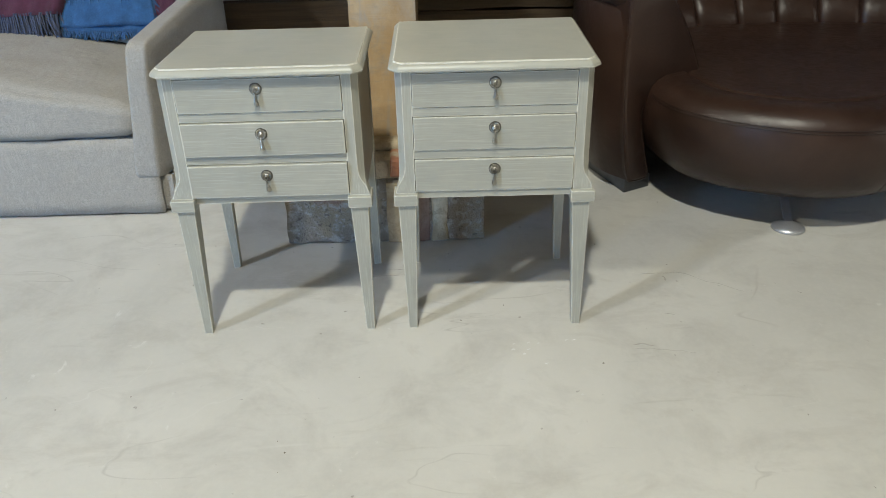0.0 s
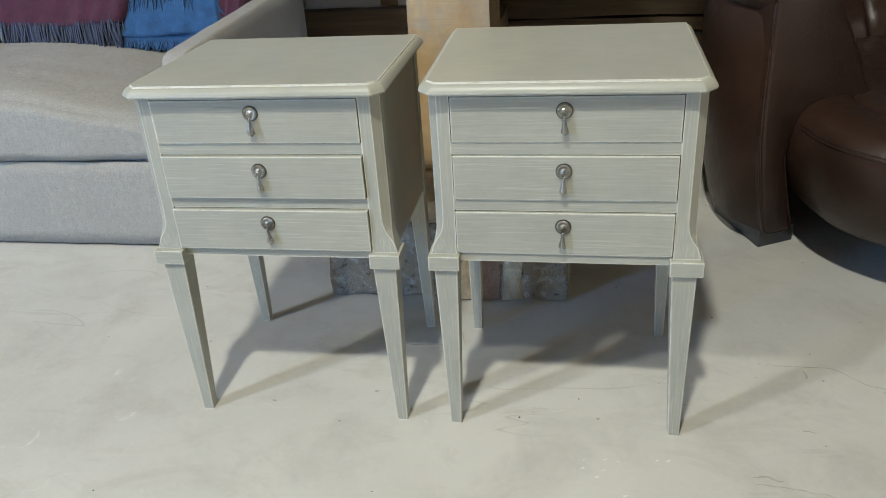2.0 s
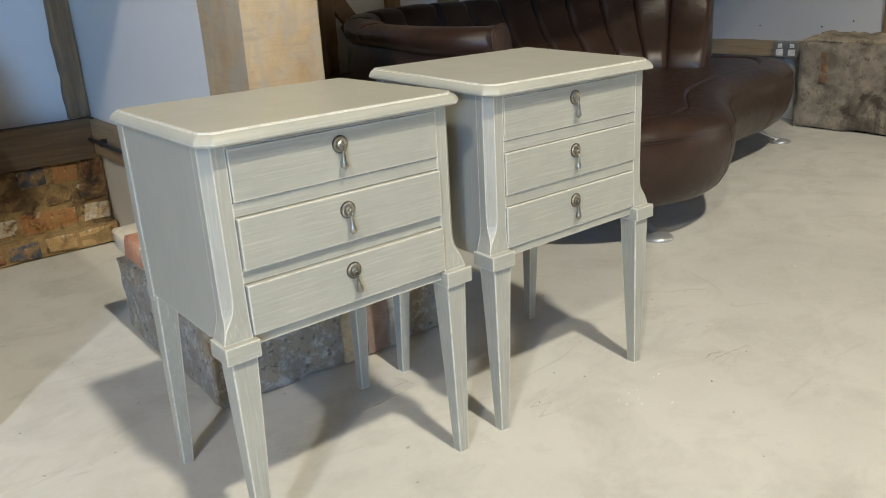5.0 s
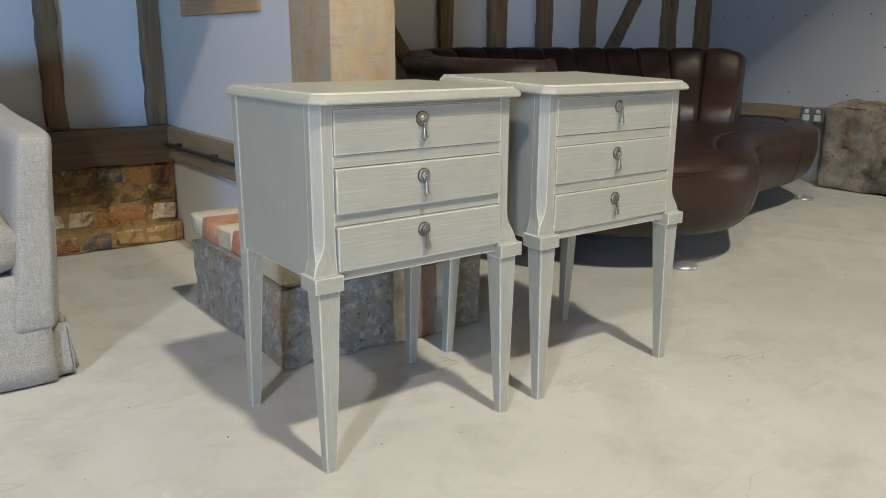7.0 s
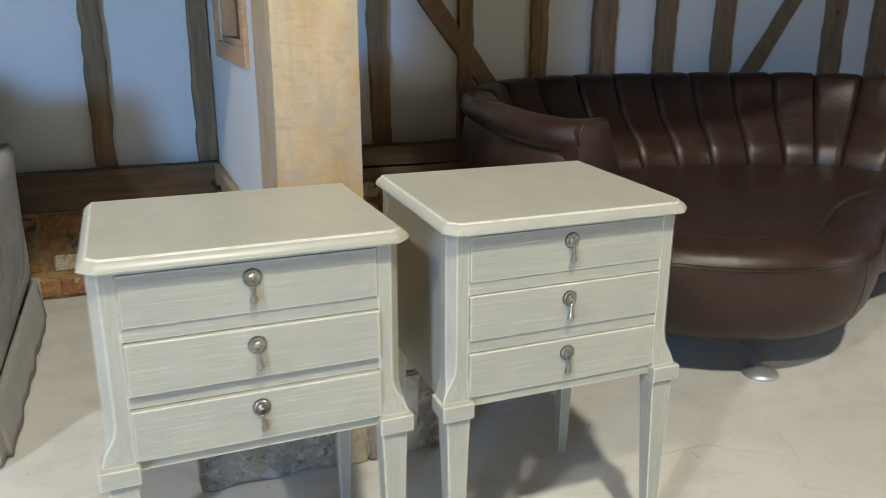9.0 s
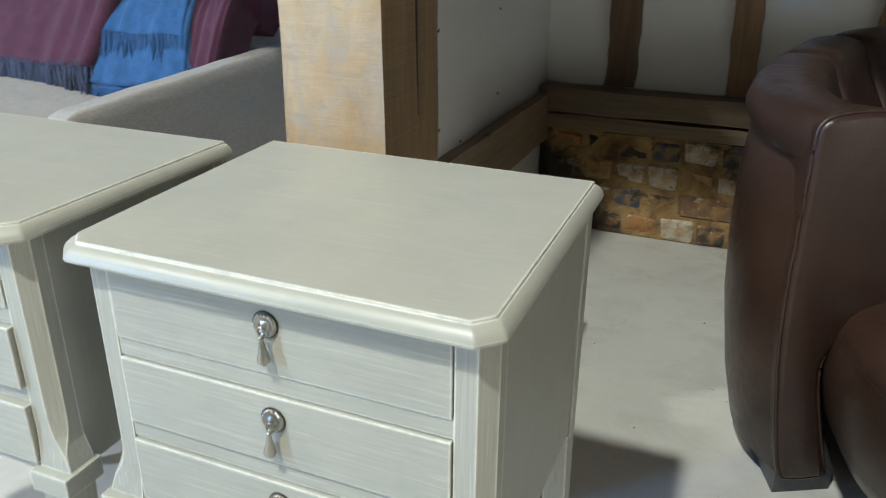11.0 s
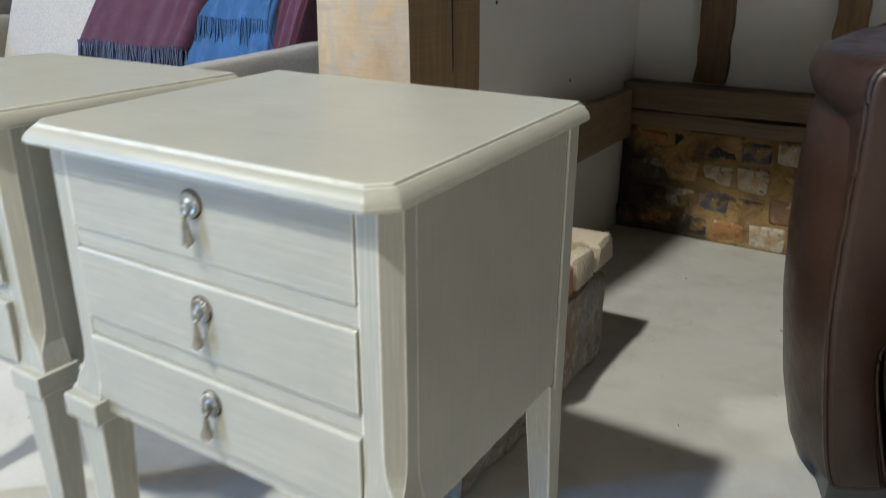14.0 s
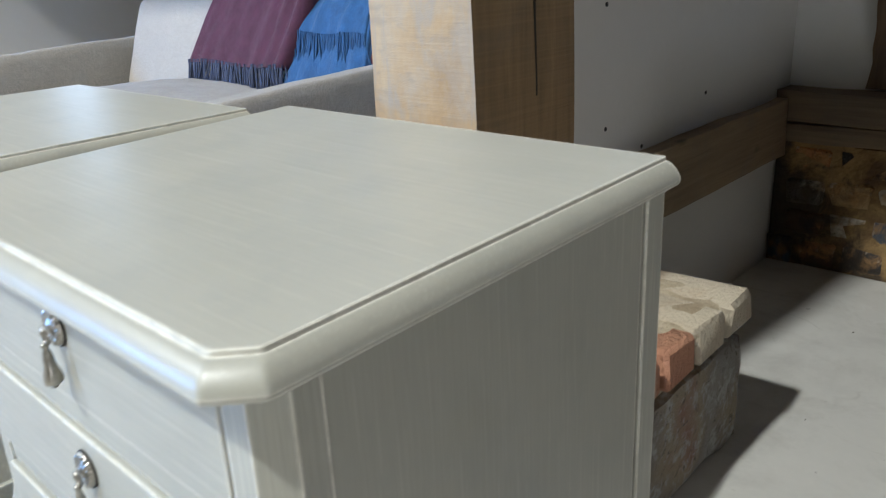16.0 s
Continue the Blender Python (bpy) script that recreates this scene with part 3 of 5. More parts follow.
HATCH = (2.83, 3.40, 0.935, 1.60)
partition("wall_partition_1", -0.262, -0.205, 2.52, HATCH, "painted plasterboard partition with a pine-framed hatch")
partition("wall_partition_2", -3.72, -3.66, 2.52, HATCH, "painted plasterboard partition at the far side of the sofa")
structure("wall_partition_3", box(3.335, 3.45, 2.3, WALL_Y, 0, CEIL), BOARD, "grey plasterboard partition beside the leather sofa, darkened for its weak light")


def hatch_frame(x0, x1):
    ya, yb, za, zb = HATCH
    ob = thing("hatch_frame", "pine frame lining a hatch through the partition", "frame", "hatches")
    w, p = 0.055, 0.014
    for xs in ((x0 - p, x0 + 0.004), (x1 - 0.004, x1 + p)):
        part("trim", box(xs[0], xs[1], ya - w, ya, za - w, zb + w, 0.003), PINE, ob)
        part("trim", box(xs[0], xs[1], yb, yb + w, za - w, zb + w, 0.003), PINE, ob)
        part("trim", box(xs[0], xs[1], ya + 0.001, yb - 0.001, za - w, za, 0.003), PINE, ob)
        part("trim", box(xs[0], xs[1], ya + 0.001, yb - 0.001, zb, zb + w, 0.003), PINE, ob)
    for y in (ya, yb):
        part("jamb", box(x0 + 0.005, x1 - 0.005, y - 0.012 * (y == yb), y + 0.012 * (y == ya), za, zb), PINE, ob)
    part("sill", box(x0 + 0.005, x1 - 0.005, ya + 0.013, yb - 0.013, za - 0.002, za + 0.014), PINE, ob)
    return ob


hatch_frame(-0.262, -0.205)
hatch_frame(-3.72, -3.66)


def timber(name, bm, material, label, category="beam", group=""):
    ob = part(name, bm, material, None, "", 50)
    return tagged(ob, label, category, group, "structure")


def upright(x0, x1, z0, lean=0.0, seed=0.0, y0=3.745, label="old hewn oak upright set in the plaster", material=None):
    bm = rough_block(x0, x1, y0, WALL_Y + 0.03, z0, CEIL, 0.028, 0.008, 15.0, seed, 0.005)
    for v in bm.verts:
        v.co.x += lean * (v.co.z - 0.7)
    return timber("wall_stud", bm, material or OAK_OLD, label, "stud", "wall studs")


def brace(xa, za, xb, zb, w, seed=0.0, y0=3.748):
    length = math.hypot(xb - xa, zb - za)
    bm = rough_block(0, length, 0, 0.06, -w / 2, w / 2, 0.04, 0.006, 7.0, seed, 0.006)
    ob = timber("wall_brace", bm, OAK_OLD, "slanting old oak brace between the uprights", "brace", "wall braces")
    ob.matrix_world = Matrix.Translation((xa, y0, za)) @ Matrix.Rotation(-math.atan2(zb - za, xb - xa), 4, "Y")
    return ob


SILL_L, SILL_R = 0.466, 0.494
for i, (xa, xb, lean) in enumerate(((-0.340, -0.264, 0.0), (-0.712, -0.636, 0.005), (-1.128, -1.044, 0.02), (-2.31, -2.225, 0.0), (-2.67, -2.60, 0.0), (-3.57, -3.36, 0.0))):
    upright(xa, xb, SILL_L, lean, i * 3.1)
upright(-1.52, -1.45, 0.80, 0.0, 33)
for i, (xa, xb, lean) in enumerate(((-0.003, 0.095, 0.0), (0.370, 0.452, -0.03), (0.763, 0.830, 0.0), (1.113, 1.194, 0.0), (1.430, 1.552, 0.0), (1.775, 1.885, 0.0), (2.120, 2.230, 0.0), (2.830, 2.965, 0.0), (3.170, 3.310, 0.0))):
    upright(xa, xb, SILL_R, lean, 40 + i * 3.7, material=OAK_DARK if i == 0 else None)
brace(-1.80, 0.47, -1.12, 1.03, 0.085, 5)
brace(-3.36, 1.13, -2.74, 0.53, 0.10, 6)
brace(0.56, 1.165, 1.03, 0.58, 0.080, 7)
brace(2.24, 0.56, 2.86, 1.47, 0.085, 8)

timber("sill_beam", rough_block(-3.66, -0.266, 3.690, WALL_Y, 0.320, 0.466, 0.05, 0.006, 6, 1, 0.006), OAK_BEAM, "dark old oak sill beam over the brick base", "beam")
timber("sill_beam", rough_block(-0.203, 3.334, 3.680, WALL_Y, 0.410, 0.494, 0.05, 0.005, 6, 2, 0.006), OAK_SILL, "dark old oak sill beam behind the leather sofa", "beam")
timber("sill_plank", rough_block(-0.203, 3.334, 3.690, WALL_Y, 0.352, 0.406, 0.05, 0.005, 6, 3, 0.006), OAK_SILL, "dark oak plank under the sill beam", "beam")
timber("wall_rail", rough_block(-0.290, -0.263, 2.56, 3.687, 0.336, 0.466, 0.05, 0.003, 6, 4, 0.003), OAK_RAIL, "weathered oak rail along the partition", "rail")
timber("wall_rail", rough_block(-0.204, -0.165, 2.56, 3.677, 0.318, 0.475, 0.05, 0.004, 6, 5, 0.005), OAK_RAIL, "weathered oak rail along the partition", "rail")
timber("wall_rail", rough_block(3.295, 3.334, 2.78, 3.677, 0.348, 0.438, 0.05, 0.004, 6, 6, 0.004), OAK_RAIL, "weathered oak rail behind the leather sofa", "rail")

pipe = thing("conduit", "black conduit clipped to the oak rail", "pipe")
part("pipe", tube([(-0.303, 2.57, 0.403), (-0.303, 2.9, 0.401), (-0.302, 3.2, 0.398), (-0.303, 3.675, 0.394)], 0.0075, 10), BLACK, pipe, "", 60)
for y in (2.75, 3.15, 3.52):
    part("clip", box(-0.312, -0.288, y - 0.009, y + 0.009, 0.387, 0.413, 0.003), BLACK, pipe)

# header over the bays; unseen wall added above it holds lamp light off
timber("arcade_beam", rough_block(WEST, EAST, 2.312, 2.543, 1.60, 1.84, 0.12, 0.003, 5, 21, 0.005), OAK, "sawn oak header beam across the bays", "beam")
structure("wall_upper", box(WEST, EAST, 2.39, 2.47, 1.835, CEIL), PLASTER_PLAIN, "unseen plain wall added above the header beam to block lamp light")

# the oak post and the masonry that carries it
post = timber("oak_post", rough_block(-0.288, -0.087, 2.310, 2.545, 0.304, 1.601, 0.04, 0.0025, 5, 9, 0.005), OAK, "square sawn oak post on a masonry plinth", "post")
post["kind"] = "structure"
post.data.materials.append(OAK_BROWN)   # the face towards the leather sofa has a browner, darker oak
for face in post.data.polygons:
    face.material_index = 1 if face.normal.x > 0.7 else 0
crack = [Vector((-0.0868, 2.438 + 0.013 * noise.noise(Vector((0, 0, k * 0.31))) + 0.004 * math.sin(k * 0.23), 0.33 + k * 0.045)) for k in range(28)]
part("crack", rings_mesh([[(p.x - 0.004, p.y - w, p.z), (p.x + 0.0008, p.y - w, p.z), (p.x + 0.0008, p.y + w, p.z), (p.x - 0.004, p.y + w, p.z)] for p, w in ((p, 0.0014 + 0.0055 * abs(noise.noise(p * 4.0))) for p in crack)]), DARK_GAP, post, "dark drying crack")
timber("oak_post", rough_block(-3.78, -3.58, 2.310, 2.545, 0.0, 1.601, 0.05, 0.0025, 5, 10, 0.005), OAK, "square sawn oak post on a masonry plinth", "post")
timber("oak_post", rough_block(3.31, 3.53, 2.25, 2.48, 0.45, 1.601, 0.05, 0.0025, 5, 11, 0.005), OAK_OLD, "dark oak post on a masonry pier", "post")


def wall_screw(x, y, z, turn):
    ob = part("wall_screw", lathe([(0.0045, 0), (0.0045, 0.0015), (0.002, 0.002)], 10), SCREW, None)
    tagged(ob, "small dark screw head in the plasterboard", "screw", "wall screws")
    ob.matrix_world = pose(x, y, z, 0, turn, 0)


for y, z in ((2.819, 0.770), (2.824, 0.541), (2.965, 0.480), (3.051, 0.232), (3.25, 0.778), (3.25, 0.548)):
    wall_screw(-0.2055, y, z, 90)
for y, z in ((3.662, 0.962), (3.498, 0.958), (3.324, 0.958), (3.111, 0.963), (2.951, 0.965), (2.730, 0.963), (3.166, 0.515), (2.804, 0.514), (2.637, 0.545), (2.632, 0.782)):
    wall_screw(3.3345, y, z, -90)


def brick_mesh(sx, sy, sz, seed, material):
    bm = box(-sx / 2, sx / 2, -sy / 2, sy / 2, -sz / 2, sz / 2, min(sx, sy, sz) * 0.12, 1)
    for v in bm.verts:
        q = v.co * 24 + Vector((seed * 3.3, seed * 1.9, seed))
        v.co += Vector((noise.noise(q), noise.noise(q + Vector((9, 0, 0))), noise.noise(q + Vector((0, 9, 0))))) * 0.010
    return mesh_of("brick", bm, material, 40)


FULL = [brick_mesh(0.205, 0.10, 0.060, i, BRICK) for i in range(6)]
HALF = [brick_mesh(0.098, 0.10, 0.060, 20 + i, BRICK) for i in range(6)]
FULL_PALE = [brick_mesh(0.205, 0.10, 0.060, 60 + i, BRICK_PALE) for i in range(6)]
HALF_PALE = [brick_mesh(0.098, 0.10, 0.060, 80 + i, BRICK_PALE) for i in range(6)]
PLINTH_FULL = [brick_mesh(0.205, 0.10, 0.060, 40 + i, PLINTH_BRICK) for i in range(4)]
PLINTH_SALMON = [brick_mesh(0.205, 0.10, 0.060, 50 + i, PLINTH_RED) for i in range(3)]
rng = random.Random(4)


def lay(parent, me, x, y, z, rx=0.0, ry=0.0, rz=0.0, sx=1.0, sy=1.0, sz=1.0):
    ob = new("brick", me)
    ob.parent = parent
    ob.matrix_world = pose(x, y, z, rx, ry, rz) @ Matrix.Diagonal((sx, sy, sz, 1))
    return ob


def brick_base(x0, x1, top, step_rows, label, bed, full, halves, headers):
    """Courses of old brick in lime mortar under a sill beam; the lowest rows stand forward."""
    base = structure("brick_base", rough_block(x0, x1, 3.7105, WALL_Y + 0.01, 0, top, 0.05, 0.004, 14, 3, 0.004), bed, label)
    front = None
    if step_rows:
        front = tagged(part("mortar_ledge", rough_block(x0, x1, 3.650, 3.713, 0, top / round(top / 0.085) * step_rows + 0.004, 0.05, 0.006, 14, 5, 0.01), bed, base, "", 60))
    rows = round(top / 0.085)
    pitch = top / rows
    for r in range(rows):
        x = x0 + 0.01 - rng.uniform(0, 0.12)
        y = 3.715 if r >= step_rows else 3.655
        while x < x1 - 0.05:
            half = rng.random() < headers
            w = (0.098 if half else 0.205) * rng.uniform(0.92, 1.1)
            a, b = max(x, x0 + 0.004), min(x + w, x1 - 0.004)
            if b - a > 0.03:
                me = rng.choice(halves if half else full)
                lay(base, me, (a + b) / 2, y + 0.04 + rng.uniform(-0.006, 0.006), pitch * (r + 0.5), rng.uniform(-1.5, 1.5), rng.uniform(-1.5, 1.5), rng.uniform(-2, 2),
                    (b - a) / (0.098 if half else 0.205), 1.0, pitch / 0.073 * rng.uniform(0.92, 1.06))
            x += w + rng.uniform(0.010, 0.018)
    return base


def plinth(at):
    ob = thing("masonry_plinth", "worn concrete and brick plinth under the oak post", "plinth")
    part("concrete_base", rough_block(-0.518, 0.106, 2.168, 2.800, 0, 0.212, 0.022, 0.007, 16, 2, 0.008), BLOCK, ob, "flaked limewashed concrete", 60)
    part("mortar_bed", rough_block(-0.500, 0.090, 2.185, 2.780, 0.206, 0.276, 0.03, 0.005, 16, 6, 0.006), PALE_MORTAR, ob, "", 60)
    part("pad", rough_block(-0.32, -0.055, 2.255, 2.57, 0.262, 0.305, 0.025, 0.006, 14, 8, 0.014), PALE_MORTAR, ob, "", 60)
    part("mortar_bed", rough_block(-0.10, 0.096, 2.35, 2.785, 0.262, 0.2965, 0.022, 0.005, 18, 9, 0.006), PALE_MORTAR, ob, "", 60)
    # brick ends and sandy joints let into the concrete's front
    for x0, x1, mat, nm in ((-0.200, -0.135, PALE_MORTAR, "mortar_joint"), (-0.133, -0.064, PINK_BRICK, "brick_end"), (-0.062, -0.006, PALE_MORTAR, "mortar_joint")):
        part(nm, rough_block(x0, x1, 2.1605, 2.20, 0.004, 0.206, 0.02, 0.005, 22, x0 * 9, 0.006), mat, ob, "", 60)
    z = 0.250
    for i, x in enumerate((-0.465, -0.355, -0.245, -0.135, -0.025, 0.055)):
        lay(ob, rng.choice(PLINTH_SALMON if i in (1, 3, 5) else PLINTH_FULL), x, 2.262 + rng.uniform(-0.006, 0.006), z + rng.uniform(-0.003, 0.003), rng.uniform(-2, 2), 0, 90 + rng.uniform(-3, 3), 0.88, 0.98 if x < 0.05 else 0.7, 1.05)
    for i, y in enumerate((2.425, 2.535, 2.645, 2.748)):
        lay(ob, rng.choice(PLINTH_SALMON if i in (0, 2) else PLINTH_FULL), -0.420 + rng.uniform(-0.004, 0.004), y, z + 0.014 + rng.uniform(-0.003, 0.003), 0, rng.uniform(-2, 2), rng.uniform(-3, 3), 0.92, 0.97, 1.05)
        lay(ob, rng.choice(PLINTH_SALMON if i < 2 else PLINTH_FULL), 0.018 + rng.uniform(-0.004, 0.010), y, z + 0.018 + rng.uniform(-0.003, 0.003), 0, rng.uniform(-2, 2), rng.uniform(-3, 3), 0.9, 0.97, 1.1)
    lay(ob, rng.choice(PLINTH_FULL), -0.26, 2.71, z)
    lay(ob, rng.choice(PLINTH_FULL), -0.14, 2.71, z)
    ob.location = at
    return ob


plinth((0, 0, 0))

# grit and crumbs lying on the screed
bm = bmesh.new()
grit = random.Random(12)
for _ in range(80):
    x, y, r = grit.uniform(-1.5, 1.6), grit.uniform(0.3, 3.4), grit.uniform(0.0009, 0.0026)
    if -0.54 < x < 0.13 and 2.14 < y < 2.83:
        continue
    ring = [(x + r * grit.uniform(0.6, 1.2) * math.cos(a), y + r * grit.uniform(0.6, 1.2) * math.sin(a)) for a in (0.2, 1.3, 2.5, 3.6, 4.9)]
    low = [bm.verts.new((px, py, 0.0)) for px, py in ring]
    high = [bm.verts.new((x + (px - x) * 0.6, y + (py - y) * 0.6, r * 0.9)) for px, py in ring]
    for i in range(5):
        bm.faces.new((low[i], low[(i + 1) % 5], high[(i + 1) % 5], high[i]))
    bm.faces.new(high)
tagged(part("floor_grit", bm, GRIT, None), "small dark crumbs scattered over the screed floor", "grit", "", "stuff")

# cracks, scratches and paint flecks on the screed, each a thin skin on it


def floor_mark(points, width, material, seed, label):
    pts = even(spline([(x, y, 0) for x, y in points], 40), 26)
    rings = []
    for k, p in enumerate(pts):
        d = (pts[min(25, k + 1)] - pts[max(0, k - 1)]).normalized()
        q = Vector((p.x * 60, p.y * 60, seed))
        w = width * (0.35 + 1.3 * abs(noise.noise(q))) * min(1.0, 4 * (k + 0.4) / 26, 4 * (25.6 - k) / 26)
        p = p + Vector((-d.y, d.x, 0)) * width * 1.5 * noise.noise(q * 0.7)
        a, b = Vector((-d.y, d.x, 0)) * w / 2, Vector((0, 0, 0.0006))
        rings.append([p + a, p - a, p - a + b, p + a + b])
    part("mark", rings_mesh(rings), material, floor, label)


floor_mark([(0.520, 1.938), (0.572, 1.931), (0.619, 1.930), (0.665, 1.930), (0.692, 1.906), (0.723, 1.879), (0.763, 1.856), (0.808, 1.819)], 0.0028, SCUFF, 1, "thin dark crack")
floor_mark([(-0.288, 1.956), (-0.212, 1.956), (-0.134, 1.964)], 0.0026, SCUFF, 2, "dark scratch")
floor_mark([(-0.192, 1.994), (-0.140, 1.993)], 0.0020, SCUFF, 3, "dark scratch")
floor_mark([(-0.134, 1.966), (-0.139, 2.002), (-0.153, 2.026)], 0.0034, SCUFF, 4, "dark scratch")
floor_mark([(0.441, 1.561), (0.500, 1.556), (0.593, 1.540)], 0.0030, SCUFF, 5, "dark scratch")
floor_mark([(0.444, 1.582), (0.470, 1.584), (0.499, 1.583)], 0.0090, SCUFF, 6, "grey smudge")
floor_mark([(0.562, 1.714), (0.575, 1.717), (0.587, 1.710)], 0.0030, SCUFF, 7, "dark scratch")
floor_mark([(0.602, 1.914), (0.605, 1.884)], 0.0080, SCUFF, 8, "grey smudge")
for k, (x, y) in enumerate(((0.142, 1.574), (0.167, 1.556), (0.185, 1.599), (0.281, 1.609), (0.300, 1.609), (0.220, 1.510), (0.146, 1.598), (0.207, 1.601), (0.180, 1.574), (0.285, 1.393))):
    floor_mark([(x - 0.004, y - 0.003), (x, y), (x + 0.004, y + 0.002 * (k % 3))], 0.0045, FLECK, 20 + k, "white paint fleck")

# pier at the far end of the leather sofa
pier = thing("masonry_pier", "rough concrete and brick pier under the far post", "pier")
part("concrete_base", rough_block(3.11, 3.65, 1.95, 2.815, 0, 0.455, 0.03, 0.016, 9, 12, 0.02), CONCRETE, pier, "stained rough concrete", 60)
cap = rough_block(3.13, 3.66, 1.94, 2.80, 0.440, 0.474, 0.018, 0.014, 26, 13, 0.012)
for v in cap.verts:
    v.co.z += 0.10 * max(0.0, v.co.x - 3.16) * (v.co.z > 0.455)
part("concrete_cap", cap, PEBBLES, pier, "crumbling pebbly mortar cap", 60)
for z0 in (0.245, 0.300, 0.358):
    part("brick_end", rough_block(3.101, 3.14, 2.638, 2.680, z0, z0 + 0.052, 0.015, 0.005, 30, z0 * 31, 0.005), OLD_END, pier, "", 60)

socket = thing("wall_socket", "grey metal double socket with white switches", "socket")
part("back_box", box(3.255, 3.296, 2.885, 3.028, 0.350, 0.436, 0.004), STEEL_BOX, socket)
for y in (2.921, 2.992):
    part("switch", box(3.250, 3.256, y - 0.012, y + 0.012, 0.404, 0.426, 0.002), WHITE, socket)
    part("outlet", box(3.251, 3.256, y - 0.02, y + 0.02, 0.360, 0.395, 0.002), WHITE, socket)

# ceiling lights over the floor
for x, y in ((-0.42, -0.95), (-4.6, -1.7)):
    lamp = thing("ceiling_light", "round pendant light hanging on a cable", "ceiling light", "pendant lights")
    shade = part("shade", lathe([(0.05, 0.42), (0.06, 0.40), (0.20, 0.22), (0.24, 0.19), (0.235, 0.19), (0.19, 0.215), (0.05, 0.38)], 28), BLACK, lamp, "", 40)
    shade.location = (x, y, 4.95)
    part("cable", tube([(x, y, 5.36), (x, y, 5.6), (x, y, CEIL)], 0.006, 6), BLACK, lamp)

# ---- bedside cabinets ----


def top_outline(w, y0, y1, c):
    """Rectangle with its two front corners cut and the cuts softened, as (x, y), anticlockwise from the back left."""
    h = w / 2
    pts = [(-h, y1)]
    for cx, cy, ax, ay, bx, by in ((-h, y0 + c, 0, 1, 0.7071, -0.7071), (-h + c, y0, -0.7071, 0.7071, 1, 0), (h - c, y0, -1, 0, 0.7071, 0.7071), (h, y0 + c, -0.7071, -0.7071, 0, 1)):
        r = 0.0028
        a, b = Vector((cx + ax * r, cy + ay * r)), Vector((cx + bx * r, cy + by * r))
        m = Vector((cx, cy))
        for f in (0.0, 0.33, 0.67, 1.0):
            q = a * (1 - f) ** 2 + m * 2 * f * (1 - f) + b * f * f
            pts.append((q.x, q.y))
    return pts + [(h, y1)]


def corner_post(side):
    """Front corner stile: its outer edge is cut off, ends in a tongue, and sweeps out to the collar at the foot."""
    rings = []
    # z, how far the cut edge goes in, how far the foot of the stile sweeps out
    for z, cut, out in ((0.388, 0.0005, 0.012), (0.398, 0.0008, 0.009), (0.410, 0.002, 0.005), (0.420, 0.006, 0.002), (0.430, 0.0105, 0.0006), (0.440, 0.013, 0), (0.455, 0.0145, 0), (0.480, 0.015, 0), (0.580, 0.015, 0), (0.6866, 0.015, 0)):
        x0, x1, y0, y1 = 0.1895, 0.2260 + out * 0.9, -0.0005 - out * 0.4, 0.032
        rings.append([(side * x0, y0, z), (side * (x1 - cut), y0, z), (side * x1, y0 + cut, z), (side * x1, y1, z), (side * x0, y1, z)])
    return rings_mesh(rings)


def tapered_leg(x, y, z1, top, foot, dx, dy):
    """Square leg; its inner faces taper."""
    rings = []
    for z in (0.0, 0.003, z1 * 0.5, z1 - 0.001):
        f = z / z1
        s = foot + (top - foot) * f - (0.001 if z == 0 else 0)
        cx, cy = x + dx * (1 - f), y + dy * (1 - f)
        b = 0.0012
        h = s / 2
        rings.append([(cx - h + b, cy - h, z), (cx + h - b, cy - h, z), (cx + h, cy - h + b, z), (cx + h, cy + h - b, z), (cx + h - b, cy + h, z), (cx - h + b, cy + h, z), (cx - h, cy + h - b, z), (cx - h, cy - h + b, z)])
    return rings_mesh(rings)


